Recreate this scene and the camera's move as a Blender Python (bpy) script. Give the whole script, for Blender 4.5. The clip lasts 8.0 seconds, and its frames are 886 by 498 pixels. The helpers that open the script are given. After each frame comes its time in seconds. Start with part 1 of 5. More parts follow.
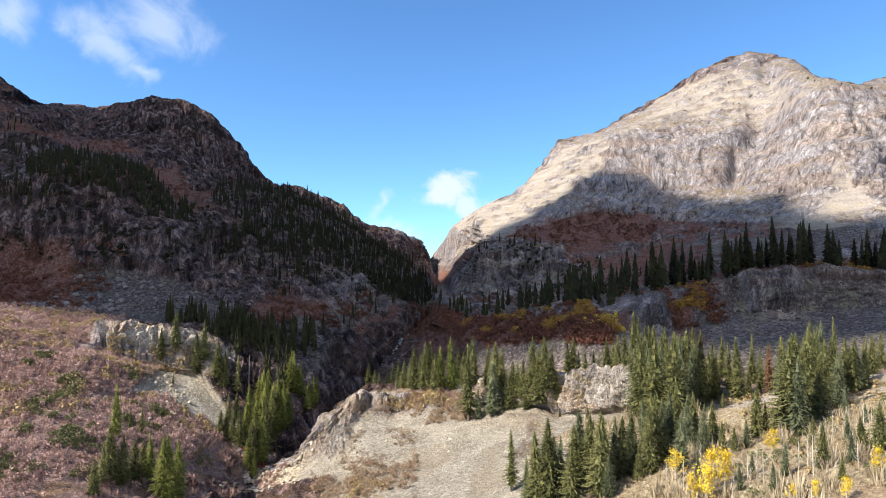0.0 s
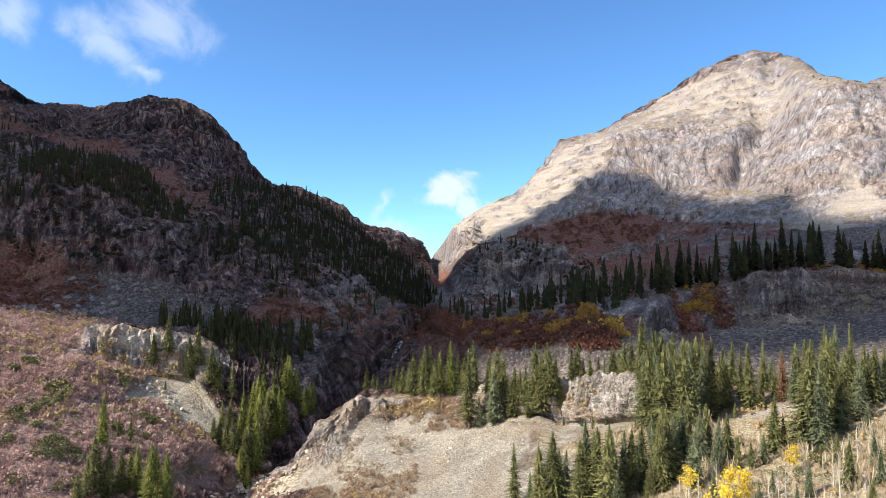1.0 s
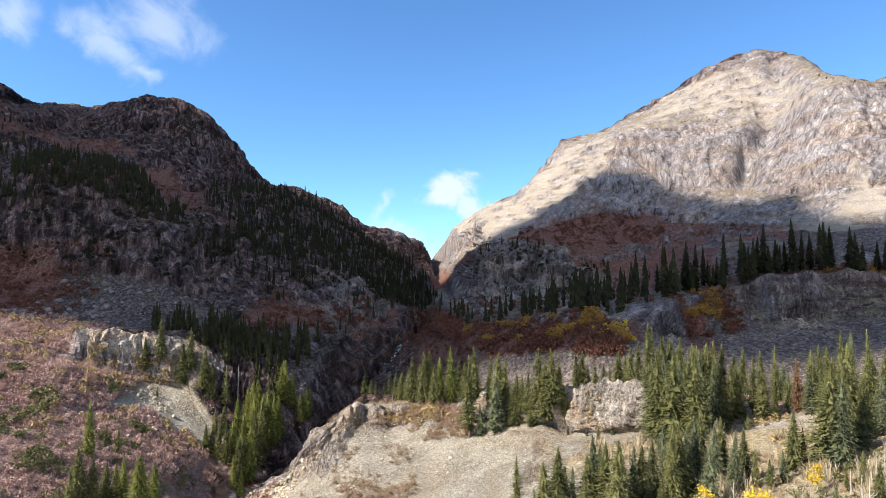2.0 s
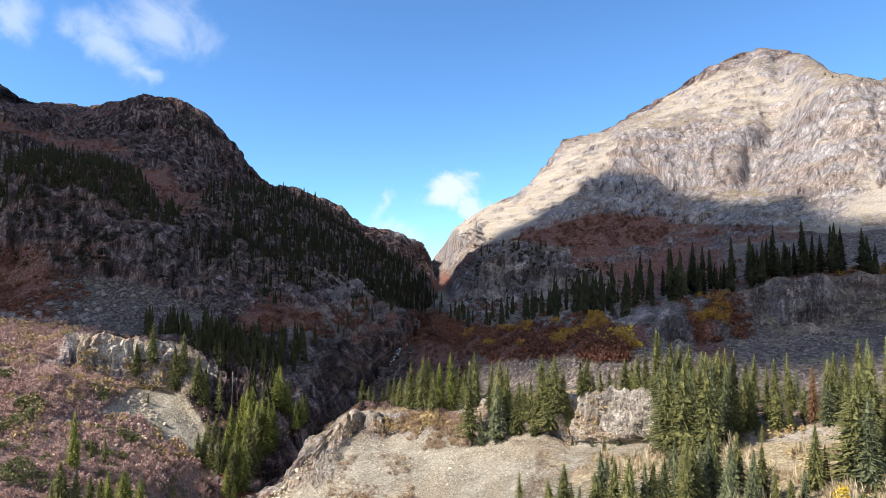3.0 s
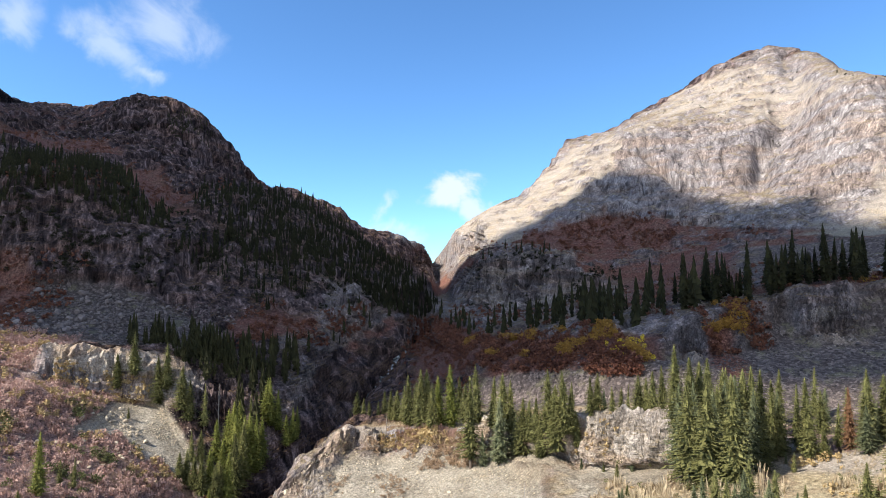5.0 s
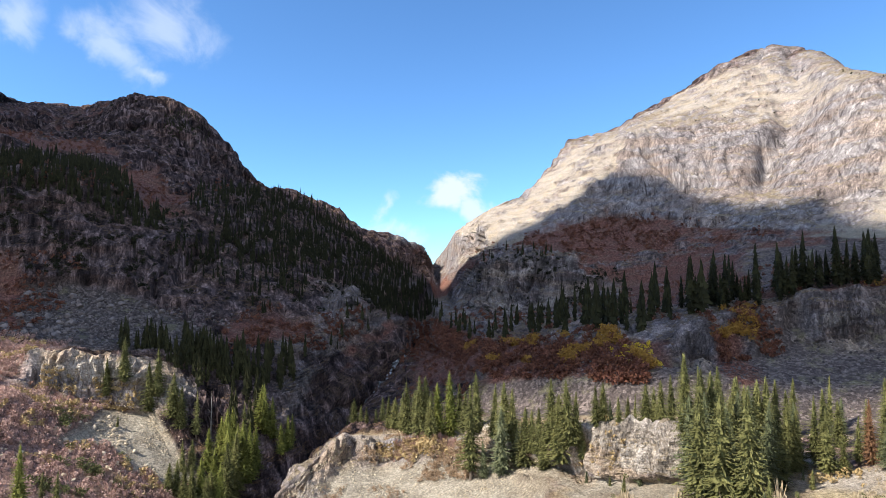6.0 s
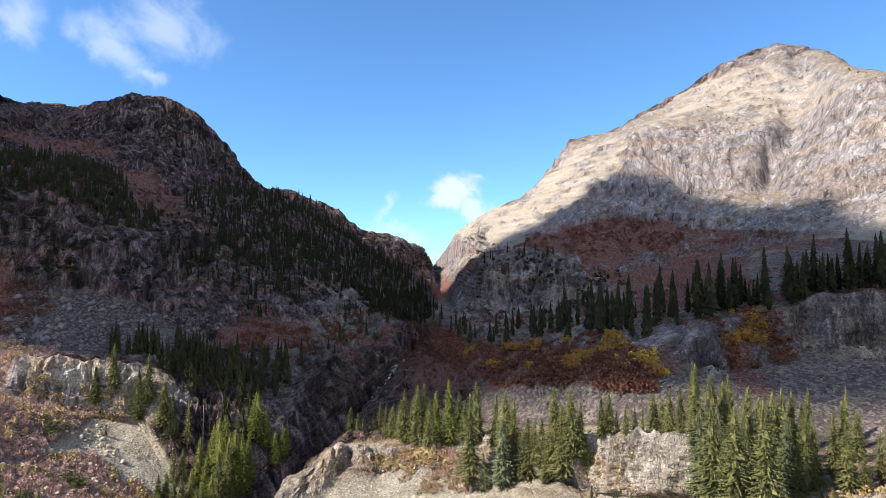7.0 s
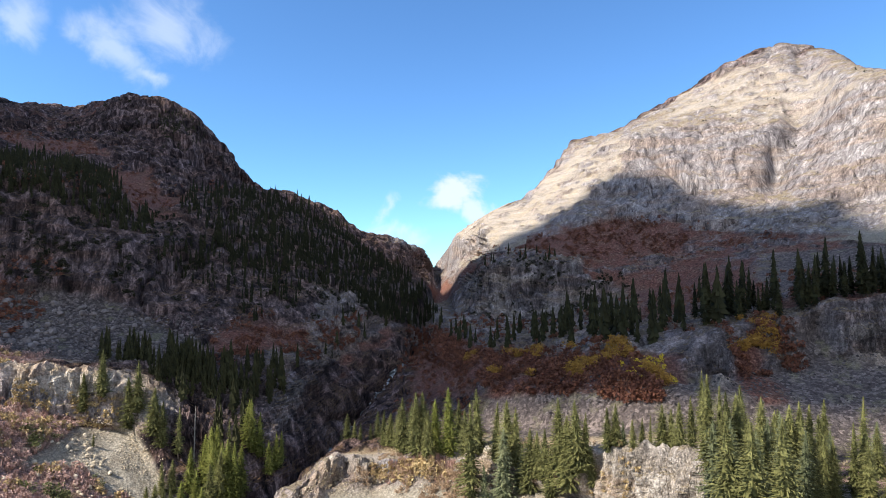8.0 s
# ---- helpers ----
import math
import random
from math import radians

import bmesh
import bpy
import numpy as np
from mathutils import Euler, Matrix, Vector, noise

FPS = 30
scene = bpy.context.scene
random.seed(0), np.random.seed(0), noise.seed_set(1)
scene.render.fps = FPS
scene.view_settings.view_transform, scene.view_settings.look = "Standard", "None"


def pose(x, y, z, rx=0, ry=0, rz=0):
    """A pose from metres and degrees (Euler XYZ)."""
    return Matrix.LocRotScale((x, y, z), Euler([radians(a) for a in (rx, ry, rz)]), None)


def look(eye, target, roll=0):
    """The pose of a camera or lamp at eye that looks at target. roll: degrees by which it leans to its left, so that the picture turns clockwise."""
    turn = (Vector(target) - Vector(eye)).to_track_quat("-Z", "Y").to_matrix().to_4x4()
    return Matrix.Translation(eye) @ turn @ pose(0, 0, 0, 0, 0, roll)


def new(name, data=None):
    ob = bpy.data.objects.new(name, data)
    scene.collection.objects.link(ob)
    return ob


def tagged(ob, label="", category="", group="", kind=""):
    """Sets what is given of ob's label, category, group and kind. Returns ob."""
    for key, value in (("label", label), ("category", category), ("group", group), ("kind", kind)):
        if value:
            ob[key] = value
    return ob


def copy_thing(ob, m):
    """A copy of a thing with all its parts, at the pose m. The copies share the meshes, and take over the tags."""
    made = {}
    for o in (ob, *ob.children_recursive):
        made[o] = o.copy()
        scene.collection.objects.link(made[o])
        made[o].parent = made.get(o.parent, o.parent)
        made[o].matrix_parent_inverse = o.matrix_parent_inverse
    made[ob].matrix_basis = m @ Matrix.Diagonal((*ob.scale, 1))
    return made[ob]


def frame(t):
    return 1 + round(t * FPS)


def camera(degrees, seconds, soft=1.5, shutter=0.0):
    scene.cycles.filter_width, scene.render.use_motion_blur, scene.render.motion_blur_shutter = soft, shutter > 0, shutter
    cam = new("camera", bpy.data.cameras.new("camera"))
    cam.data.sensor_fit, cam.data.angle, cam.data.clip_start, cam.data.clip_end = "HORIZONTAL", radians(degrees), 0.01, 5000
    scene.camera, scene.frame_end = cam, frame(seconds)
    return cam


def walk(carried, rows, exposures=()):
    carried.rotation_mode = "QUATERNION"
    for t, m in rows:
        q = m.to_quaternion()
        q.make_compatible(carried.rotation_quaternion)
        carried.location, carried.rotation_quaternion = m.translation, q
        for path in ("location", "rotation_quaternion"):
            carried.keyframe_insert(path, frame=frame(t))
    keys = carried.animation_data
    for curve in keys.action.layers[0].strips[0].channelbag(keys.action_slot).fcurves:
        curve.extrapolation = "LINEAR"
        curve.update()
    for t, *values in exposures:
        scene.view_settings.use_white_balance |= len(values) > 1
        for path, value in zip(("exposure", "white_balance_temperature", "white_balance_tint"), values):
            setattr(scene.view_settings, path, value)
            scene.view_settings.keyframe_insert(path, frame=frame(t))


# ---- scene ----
cam = camera(70.0, 8.0, soft=0.85)
# seconds, place in metres, tilt and heading in degrees
ROWS = [
    (0, 0.0, 0.0, 90.0, 93.0, 0.0),
    (0.5, 0.17, 3.47, 90.54, 93.009, 0.036),
    (1, 0.35, 6.94, 91.09, 93.019, 0.072),
    (1.5, 0.53, 10.4, 91.65, 93.031, 0.108),
    (2.2, 0.79, 15.23, 92.43, 93.05, 0.158),
    (3, 1.09, 20.74, 93.34, 93.075, 0.216),
    (3.5, 1.29, 24.17, 93.91, 93.092, 0.251),
    (4, 1.49, 27.59, 94.49, 93.111, 0.287),
    (4.5, 1.7, 31.01, 95.08, 93.132, 0.322),
    (5.2, 2.0, 35.79, 95.9, 93.163, 0.371),
    (6, 2.34, 41.23, 96.85, 93.203, 0.427),
    (6.5, 2.57, 44.62, 97.46, 93.229, 0.462),
    (7, 2.8, 48.0, 98.06, 93.257, 0.497),
    (7.5, 3.03, 51.38, 98.67, 93.287, 0.532),
    (8, 3.26, 54.75, 99.29, 93.318, 0.567),
]
walk(cam, [(t, pose(x, y, z, tilt, 0, turn)) for t, x, y, z, tilt, turn in ROWS])

# ---- light ----
SUN_TILT = 41.0                                    # height of the sun over the horizon
SUN_WAY = Vector((1.0, 0.45, -1.0966 * math.tan(radians(SUN_TILT)))).normalized()
sun = new("sun", bpy.data.lights.new("sun", "SUN"))
sun.data.energy, sun.data.angle, sun.data.color = 4.8, radians(0.9), (1.0, 0.92, 0.80)
sun.matrix_world = look(-SUN_WAY * 900, (0, 0, 0))

scene.view_settings.exposure = 1.0
world = bpy.data.worlds.new("sky")
scene.world = world
world.use_nodes = True


def wire(tree, kind, inputs=None, **props):
    """One node of a node tree, with its inputs linked or set."""
    n = tree.nodes.new(kind)
    for key, value in props.items():
        setattr(n, key, value)
    for key, value in (inputs or {}).items():
        if isinstance(value, bpy.types.NodeSocket):
            tree.links.new(value, n.inputs[key])
        else:
            n.inputs[key].default_value = value
    return n


def ramp(tree, fac, stops):
    n = tree.nodes.new("ShaderNodeValToRGB")
    tree.links.new(fac, n.inputs[0])
    el = n.color_ramp.elements
    while len(el) < len(stops):
        el.new(0.5)
    for e, (at, c) in zip(el, stops):
        e.position = at
        e.color = (*c, 1) if isinstance(c, tuple) else (c, c, c, 1)
    return n.outputs[0]


def mixed(tree, fac, a, b, blend="MIX"):
    n = tree.nodes.new("ShaderNodeMix")
    n.data_type, n.blend_type = "RGBA", blend
    for k, value in ((0, fac), (6, a), (7, b)):
        if isinstance(value, bpy.types.NodeSocket):
            tree.links.new(value, n.inputs[k])
        else:
            n.inputs[k].default_value = (*value, 1) if isinstance(value, tuple) else value
    return n.outputs[2]


def maths(tree, op, a, b=0.0, clamp=False):
    n = tree.nodes.new("ShaderNodeMath")
    n.operation, n.use_clamp = op, clamp
    for k, value in ((0, a), (1, b)):
        if isinstance(value, bpy.types.NodeSocket):
            tree.links.new(value, n.inputs[k])
        else:
            n.inputs[k].default_value = value
    return n.outputs[0]


def build_sky():
    t = world.node_tree
    t.nodes.clear()
    sky = wire(t, "ShaderNodeTexSky", sky_type="NISHITA", sun_disc=False, sun_elevation=radians(SUN_TILT),
               sun_rotation=radians(-114), altitude=1500, air_density=1.0, dust_density=0.0, ozone_density=2.5)
    way = wire(t, "ShaderNodeTexCoord").outputs["Generated"]
    n1 = wire(t, "ShaderNodeTexNoise", {"Vector": way, "Scale": 13.0, "Detail": 10.0, "Roughness": 0.60, "Distortion": 0.7})

    # bodies of fair-weather cloud: centre of each as a slope to the side and upwards, its half sizes, and how it thins out
    sep = wire(t, "ShaderNodeSeparateXYZ", {0: way})
    ahead = maths(t, "MAXIMUM", sep.outputs[1], 0.05)
    ex, ez = maths(t, "DIVIDE", sep.outputs[0], ahead), maths(t, "DIVIDE", sep.outputs[2], ahead)
    warp = wire(t, "ShaderNodeTexNoise", {"Vector": way, "Scale": 7.0, "Detail": 5.0, "Roughness": 0.6}).outputs["Color"]
    warp = wire(t, "ShaderNodeSeparateXYZ", {0: warp})
    ex = maths(t, "ADD", ex, maths(t, "MULTIPLY", maths(t, "SUBTRACT", warp.outputs[0], 0.5), 0.16))
    ez = maths(t, "ADD", ez, maths(t, "MULTIPLY", maths(t, "SUBTRACT", warp.outputs[1], 0.5), 0.10))
    total = None
    for (cx, cz), (sx, sz), lean, lo, hi, full in (((0.005, 0.150), (0.070, 0.034), 0.15, 0.56, 0.90, 0.9), ((0.050, 0.122), (0.040, 0.040), -0.6, 0.60, 1.0, 0.8),
                                                   ((-0.080, 0.088), (0.060, 0.028), -0.1, 0.62, 1.1, 0.6), ((-0.100, 0.125), (0.018, 0.034), -0.4, 0.62, 1.15, 0.5),
                                                   ((-0.455, 0.425), (0.095, 0.085), -0.3, 0.48, 1.05, 0.5), ((-0.535, 0.380), (0.100, 0.040), -0.45, 0.48, 1.0, 0.5), ((-0.55, 0.400), (0.085, 0.045), -0.2, 0.50, 1.1, 0.5),
                                                   ((-0.695, 0.420), (0.060, 0.070), -0.3, 0.50, 1.05, 0.5), ((-0.475, 0.345), (0.065, 0.022), -0.3, 0.52, 1.05, 0.55)):
        dx = maths(t, "SUBTRACT", ex, cx)
        dz = maths(t, "DIVIDE", maths(t, "SUBTRACT", maths(t, "SUBTRACT", ez, cz), maths(t, "MULTIPLY", dx, lean)), sz)
        dx = maths(t, "DIVIDE", dx, sx)
        r = maths(t, "SQRT", maths(t, "ADD", maths(t, "MULTIPLY", dx, dx), maths(t, "MULTIPLY", dz, dz)))
        body = maths(t, "MAXIMUM", maths(t, "SUBTRACT", 1.0, r), -1.0)
        f = maths(t, "ADD", maths(t, "MULTIPLY", body, 0.55), n1.outputs[0])
        m = wire(t, "ShaderNodeMapRange", {"Value": f, "From Min": lo, "From Max": hi, "To Min": 0.0, "To Max": full}, interpolation_type="SMOOTHSTEP").outputs[0]
        total = m if total is None else maths(t, "MAXIMUM", total, m)
    # unseen broken cloud added behind and overhead, to brighten and whiten the shade
    back = wire(t, "ShaderNodeTexNoise", {"Vector": way, "Scale": 3.2, "Detail": 6.0, "Roughness": 0.6}).outputs[0]
    back = maths(t, "ADD", back, maths(t, "MULTIPLY", sep.outputs[1], -0.42))
    back = wire(t, "ShaderNodeMapRange", {"Value": back, "From Min": 0.42, "From Max": 0.68, "To Min": 0.0, "To Max": 0.8}, interpolation_type="SMOOTHSTEP").outputs[0]
    colour = mixed(t, total, mixed(t, 1.0, sky.outputs[0], (0.63, 0.925, 1.155), "MULTIPLY"), (4.4, 4.9, 5.8))
    colour = mixed(t, back, colour, (4.5, 5.0, 6.0))
    bg = wire(t, "ShaderNodeBackground", {"Color": colour, "Strength": 0.106})
    wire(t, "ShaderNodeOutputWorld", {"Surface": bg.outputs[0]})


build_sky()


# ---- materials ----
def material(name, rough=0.9):
    m = bpy.data.materials.new(name)
    m.use_nodes = True
    t = m.node_tree
    b = t.nodes["Principled BSDF"]
    b.inputs["Roughness"].default_value = rough
    b.inputs["Specular IOR Level"].default_value = 0.2
    return m, t, b


def land_material():
    """Rock, scree, heath, red shrubs and dry grass, each where its mask on the land says."""
    m, t, b = material("land", 0.95)
    geo = wire(t, "ShaderNodeNewGeometry")
    pos = geo.outputs["Position"]
    flat = wire(t, "ShaderNodeSeparateXYZ", {0: geo.outputs["Normal"]}).outputs[2]

    def noise_at(scale, stretch=(1, 1, 1), detail=6.0, rough=0.6, bend=0.0):
        mp = wire(t, "ShaderNodeMapping", {"Vector": pos, "Scale": stretch})
        return wire(t, "ShaderNodeTexNoise", {"Vector": mp.outputs[0], "Scale": scale, "Detail": detail, "Roughness": rough, "Distortion": bend}).outputs[0]

    def stones(scale):
        v = wire(t, "ShaderNodeTexVoronoi", {"Vector": pos, "Scale": scale, "Randomness": 1.0})
        shade = wire(t, "ShaderNodeSeparateXYZ", {0: v.outputs["Color"]}).outputs[0]
        return shade, v.outputs["Distance"]

    def mask(name):
        return wire(t, "ShaderNodeAttribute", attribute_name=name).outputs["Fac"]

    broad = noise_at(0.018, detail=4)
    mid = noise_at(0.11, detail=7, rough=0.65)
    fine = noise_at(0.8, detail=6, rough=0.75)
    streak = noise_at(0.20, (1, 1, 0.09), 10, 0.74, 0.15)
    cracks = noise_at(0.13, (1, 1, 0.18), 8, 0.62, 0.25)
    bands = noise_at(0.09, (0.25, 0.25, 1.6), 6, 0.6)
    slant = wire(t, "ShaderNodeMapping", {"Vector": pos, "Rotation": (0.0, radians(24), 0.0), "Scale": (0.12, 0.12, 1.0)}).outputs[0]
    slant = wire(t, "ShaderNodeTexNoise", {"Vector": slant, "Scale": 0.35, "Detail": 7.0, "Roughness": 0.7}).outputs[0]
    bend = wire(t, "ShaderNodeTexNoise", {"Vector": pos, "Scale": 0.12, "Detail": 4.0, "Roughness": 0.6}).outputs["Color"]

    def joints(scale, stretch, thin, wide):
        """Dark lines between the blocks that the rock breaks into."""
        away = wire(t, "ShaderNodeVectorMath", {0: bend, 1: (3.0, 3.0, 9.0)}, operation="MULTIPLY").outputs[0]
        off = wire(t, "ShaderNodeVectorMath", {0: pos, 1: away}, operation="ADD").outputs[0]
        mp = wire(t, "ShaderNodeMapping", {"Vector": off, "Scale": stretch})
        v = wire(t, "ShaderNodeTexVoronoi", {"Vector": mp.outputs[0], "Scale": scale, "Randomness": 1.0}, feature="DISTANCE_TO_EDGE")
        return ramp(t, v.outputs["Distance"], [(thin, 1.0), (wide, 0.0)])

    column = joints(0.30, (1, 1, 0.06), 0.015, 0.10)
    slab = joints(0.07, (1, 1, 0.34), 0.006, 0.04)
    pillar = joints(0.75, (1, 1, 0.10), 0.015, 0.085)
    tint, gap = stones(1.05)
    tint2, gap2 = stones(1.7)


    # the cloud's shade, dark crevices and bright flutes are put into this colour
    dark_shaded_rock = ramp(t, streak, [(0.37, (0.011, 0.008, 0.009)), (0.45, (0.048, 0.034, 0.036)), (0.52, (0.122, 0.089, 0.090)), (0.62, (0.37, 0.28, 0.27))])
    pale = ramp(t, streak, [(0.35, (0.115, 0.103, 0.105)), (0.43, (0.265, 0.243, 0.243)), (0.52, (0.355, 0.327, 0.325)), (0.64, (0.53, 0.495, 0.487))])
    rock = mixed(t, mask("pale"), dark_shaded_rock, pale)
    seam = ramp(t, cracks, [(0.455, 0.0), (0.49, 1.0), (0.505, 1.0), (0.54, 0.0)])
    rock = mixed(t, maths(t, "MULTIPLY", seam, 0.5), rock, mixed(t, 1.0, rock, (0.42, 0.40, 0.42), "MULTIPLY"))
    worn = maths(t, "MULTIPLY", maths(t, "MAXIMUM", maths(t, "MAXIMUM", maths(t, "MULTIPLY", column, 0.75), slab), maths(t, "MULTIPLY", pillar, mask("rock"))), ramp(t, mid, [(0.38, 0.25), (0.55, 1.0)]))
    rock = mixed(t, maths(t, "MULTIPLY", worn, 0.75), rock, mixed(t, 1.0, rock, (0.30, 0.28, 0.30), "MULTIPLY"))
    cream = ramp(t, streak, [(0.33, (0.14, 0.12, 0.10)), (0.42, (0.32, 0.28, 0.24)), (0.52, (0.46, 0.408, 0.355)), (0.64, (0.62, 0.565, 0.50))])
    rock = mixed(t, maths(t, "MULTIPLY", mask("rock"), ramp(t, mask("pale"), [(0.6, 0.0), (0.9, 1.0)])), rock, cream)
    grit = ramp(t, fine, [(0.34, 0.55), (0.5, 1.0), (0.64, 1.3)])
    rock = mixed(t, 0.8, rock, grit, "MULTIPLY")
    rock = mixed(t, maths(t, "MULTIPLY", ramp(t, bands, [(0.46, 0.0), (0.58, 1.0)]), 0.6), rock, mixed(t, 1.0, rock, (1.0, 0.80, 0.62), "MULTIPLY"))
    rock = mixed(t, maths(t, "MULTIPLY", ramp(t, broad, [(0.42, 0.0), (0.6, 1.0)]), 0.5), rock, mixed(t, 1.0, rock, (0.66, 0.65, 0.70), "MULTIPLY"))
    # turf on the ledges of the rock
    ledge = maths(t, "MULTIPLY", ramp(t, flat, [(0.70, 0.0), (0.86, 1.0)]), ramp(t, mid, [(0.44, 0.0), (0.54, 1.0)]))
    turf = ramp(t, fine, [(0.3, (0.12, 0.092, 0.055)), (0.5, (0.27, 0.215, 0.135)), (0.7, (0.42, 0.35, 0.235))])
    turf = mixed(t, mask("pale"), mixed(t, 1.0, turf, (0.45, 0.34, 0.30), "MULTIPLY"), turf)
    c = mixed(t, maths(t, "MULTIPLY", ledge, 0.8), rock, turf)
    scree = mixed(t, 0.28, ramp(t, fine, [(0.3, (0.19, 0.165, 0.13)), (0.5, (0.345, 0.308, 0.25)), (0.68, (0.49, 0.445, 0.37))]),
                  ramp(t, tint2, [(0.0, (0.19, 0.165, 0.125)), (1.0, (0.52, 0.47, 0.38))]))
    scree = mixed(t, ramp(t, mid, [(0.44, 0.0), (0.58, 0.75)]), scree, mixed(t, 1.0, scree, (0.66, 0.65, 0.63), "MULTIPLY"))
    scree = mixed(t, ramp(t, bands, [(0.5, 0.0), (0.62, 0.5)]), scree, (0.27, 0.215, 0.15))
    talus = mixed(t, 0.65, ramp(t, fine, [(0.3, (0.034, 0.028, 0.027)), (0.5, (0.092, 0.076, 0.071)), (0.7, (0.19, 0.158, 0.145))]),
                  ramp(t, tint, [(0.0, (0.032, 0.026, 0.025)), (0.6, (0.092, 0.076, 0.071)), (1.0, (0.215, 0.18, 0.165))]))
    talus = mixed(t, ramp(t, mid, [(0.54, 0.0), (0.64, 0.5)]), talus, (0.19, 0.18, 0.10))
    talus = mixed(t, mask("pale"), talus, mixed(t, 1.0, talus, (1.6, 1.55, 1.52), "MULTIPLY"))
    red = ramp(t, fine, [(0.3, (0.040, 0.016, 0.014)), (0.46, (0.13, 0.055, 0.042)), (0.6, (0.245, 0.122, 0.088)), (0.7, (0.36, 0.22, 0.165))])
    red = mixed(t, ramp(t, mid, [(0.48, 0.0), (0.58, 0.75)]), red, mixed(t, 1.0, red, (1.0, 1.25, 1.25), "MULTIPLY"))
    heath = ramp(t, fine, [(0.3, (0.085, 0.052, 0.046)), (0.48, (0.21, 0.138, 0.122)), (0.66, (0.37, 0.265, 0.235))])
    heath = mixed(t, ramp(t, mid, [(0.5, 0.0), (0.6, 0.7)]), heath, (0.24, 0.15, 0.085))
    grass = ramp(t, fine, [(0.3, (0.17, 0.13, 0.08)), (0.48, (0.38, 0.31, 0.195)), (0.66, (0.56, 0.475, 0.325))])
    grass = mixed(t, ramp(t, mid, [(0.48, 0.0), (0.6, 0.65)]), grass, (0.30, 0.20, 0.125))
    hay = ramp(t, maths(t, "ADD", maths(t, "MULTIPLY", fine, 0.5), maths(t, "MULTIPLY", slant, 0.5)), [(0.36, (0.18, 0.15, 0.125)), (0.47, (0.31, 0.268, 0.226)), (0.56, (0.385, 0.340, 0.292)), (0.66, (0.46, 0.418, 0.372))])
    hay = mixed(t, ramp(t, mid, [(0.5, 0.0), (0.6, 0.6)]), hay, (0.38, 0.31, 0.22))
    grass = mixed(t, mask("pale"), grass, hay)
    for name, colour in (("talus", talus), ("red", red), ("heath", heath), ("grass", grass), ("scree", scree)):
        c = mixed(t, mask(name), c, colour)
    speck = noise_at(1.9, (1, 1, 1), 4, 0.8)
    c = mixed(t, 0.9, c, ramp(t, speck, [(0.34, 0.48), (0.5, 1.0), (0.62, 1.5)]), "MULTIPLY")
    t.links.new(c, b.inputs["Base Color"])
    bare = maths(t, "SUBTRACT", 1.0, maths(t, "MAXIMUM", maths(t, "MAXIMUM", mask("talus"), mask("scree")), maths(t, "MAXIMUM", maths(t, "MAXIMUM", mask("grass"), mask("heath")), mask("red"))))
    lump = maths(t, "ADD", maths(t, "MULTIPLY", maths(t, "MULTIPLY", streak, bare), 1.7), maths(t, "ADD", maths(t, "MULTIPLY", fine, 1.2), maths(t, "MULTIPLY", gap, -0.22)))
    lump = maths(t, "SUBTRACT", lump, maths(t, "MULTIPLY", maths(t, "MULTIPLY", seam, bare), 0.35))
    lump = maths(t, "SUBTRACT", lump, maths(t, "MULTIPLY", maths(t, "MULTIPLY", worn, bare), 0.5))
    bump = wire(t, "ShaderNodeBump", {"Height": lump, "Strength": 1.0, "Distance": 1.1})
    t.links.new(bump.outputs[0], b.inputs["Normal"])
    return m


def leaf_material(name, dark, mean, light, scale=0.6):
    """Foliage and twigs: colour varies from piece to piece and along each."""
    m, t, b = material(name, 0.8)
    pos = wire(t, "ShaderNodeNewGeometry")
    n = wire(t, "ShaderNodeTexNoise", {"Vector": pos.outputs["Position"], "Scale": scale, "Detail": 5.0, "Roughness": 0.65}).outputs[0]
    isle = pos.outputs["Random Per Island"]
    one = wire(t, "ShaderNodeObjectInfo").outputs["Random"]
    f = maths(t, "ADD", maths(t, "MULTIPLY", n, 0.62), maths(t, "ADD", maths(t, "MULTIPLY", isle, 0.24), maths(t, "MULTIPLY", one, 0.16)))
    t.links.new(ramp(t, f, [(0.28, dark), (0.5, mean), (0.75, light)]), b.inputs["Base Color"])
    return m


LAND_MAT = land_material()
NEEDLES = leaf_material("needles", (0.024, 0.026, 0.009), (0.115, 0.117, 0.042), (0.225, 0.218, 0.086), 1.6)
# a yellower spruce green, lightened further to stand for sunlight on the boughs
NEEDLES_LIME_SUNLIT = leaf_material("lime sunlit needles", (0.04, 0.046, 0.009), (0.145, 0.158, 0.036), (0.25, 0.255, 0.07), 1.6)
NEEDLES_RUST = leaf_material("rust needles", (0.05, 0.026, 0.015), (0.15, 0.078, 0.042), (0.26, 0.15, 0.085))
NEEDLES_BLUE = leaf_material("blue needles", (0.026, 0.032, 0.015), (0.104, 0.118, 0.062), (0.21, 0.222, 0.125), 1.6)
# spruce green with the darkness of the cloud's shade put into the colour
NEEDLES_SHADED = leaf_material("shaded needles", (0.009, 0.010, 0.004), (0.025, 0.026, 0.010), (0.054, 0.054, 0.021), 0.15)
BARK = leaf_material("bark", (0.05, 0.038, 0.03), (0.12, 0.095, 0.075), (0.2, 0.17, 0.14), 2.0)
HEATH_TWIGS = leaf_material("heath twigs", (0.21, 0.122, 0.10), (0.40, 0.26, 0.222), (0.54, 0.385, 0.32), 0.09)
TAN_TWIGS = leaf_material("tan leaves", (0.16, 0.108, 0.05), (0.34, 0.245, 0.12), (0.47, 0.37, 0.20), 0.2)
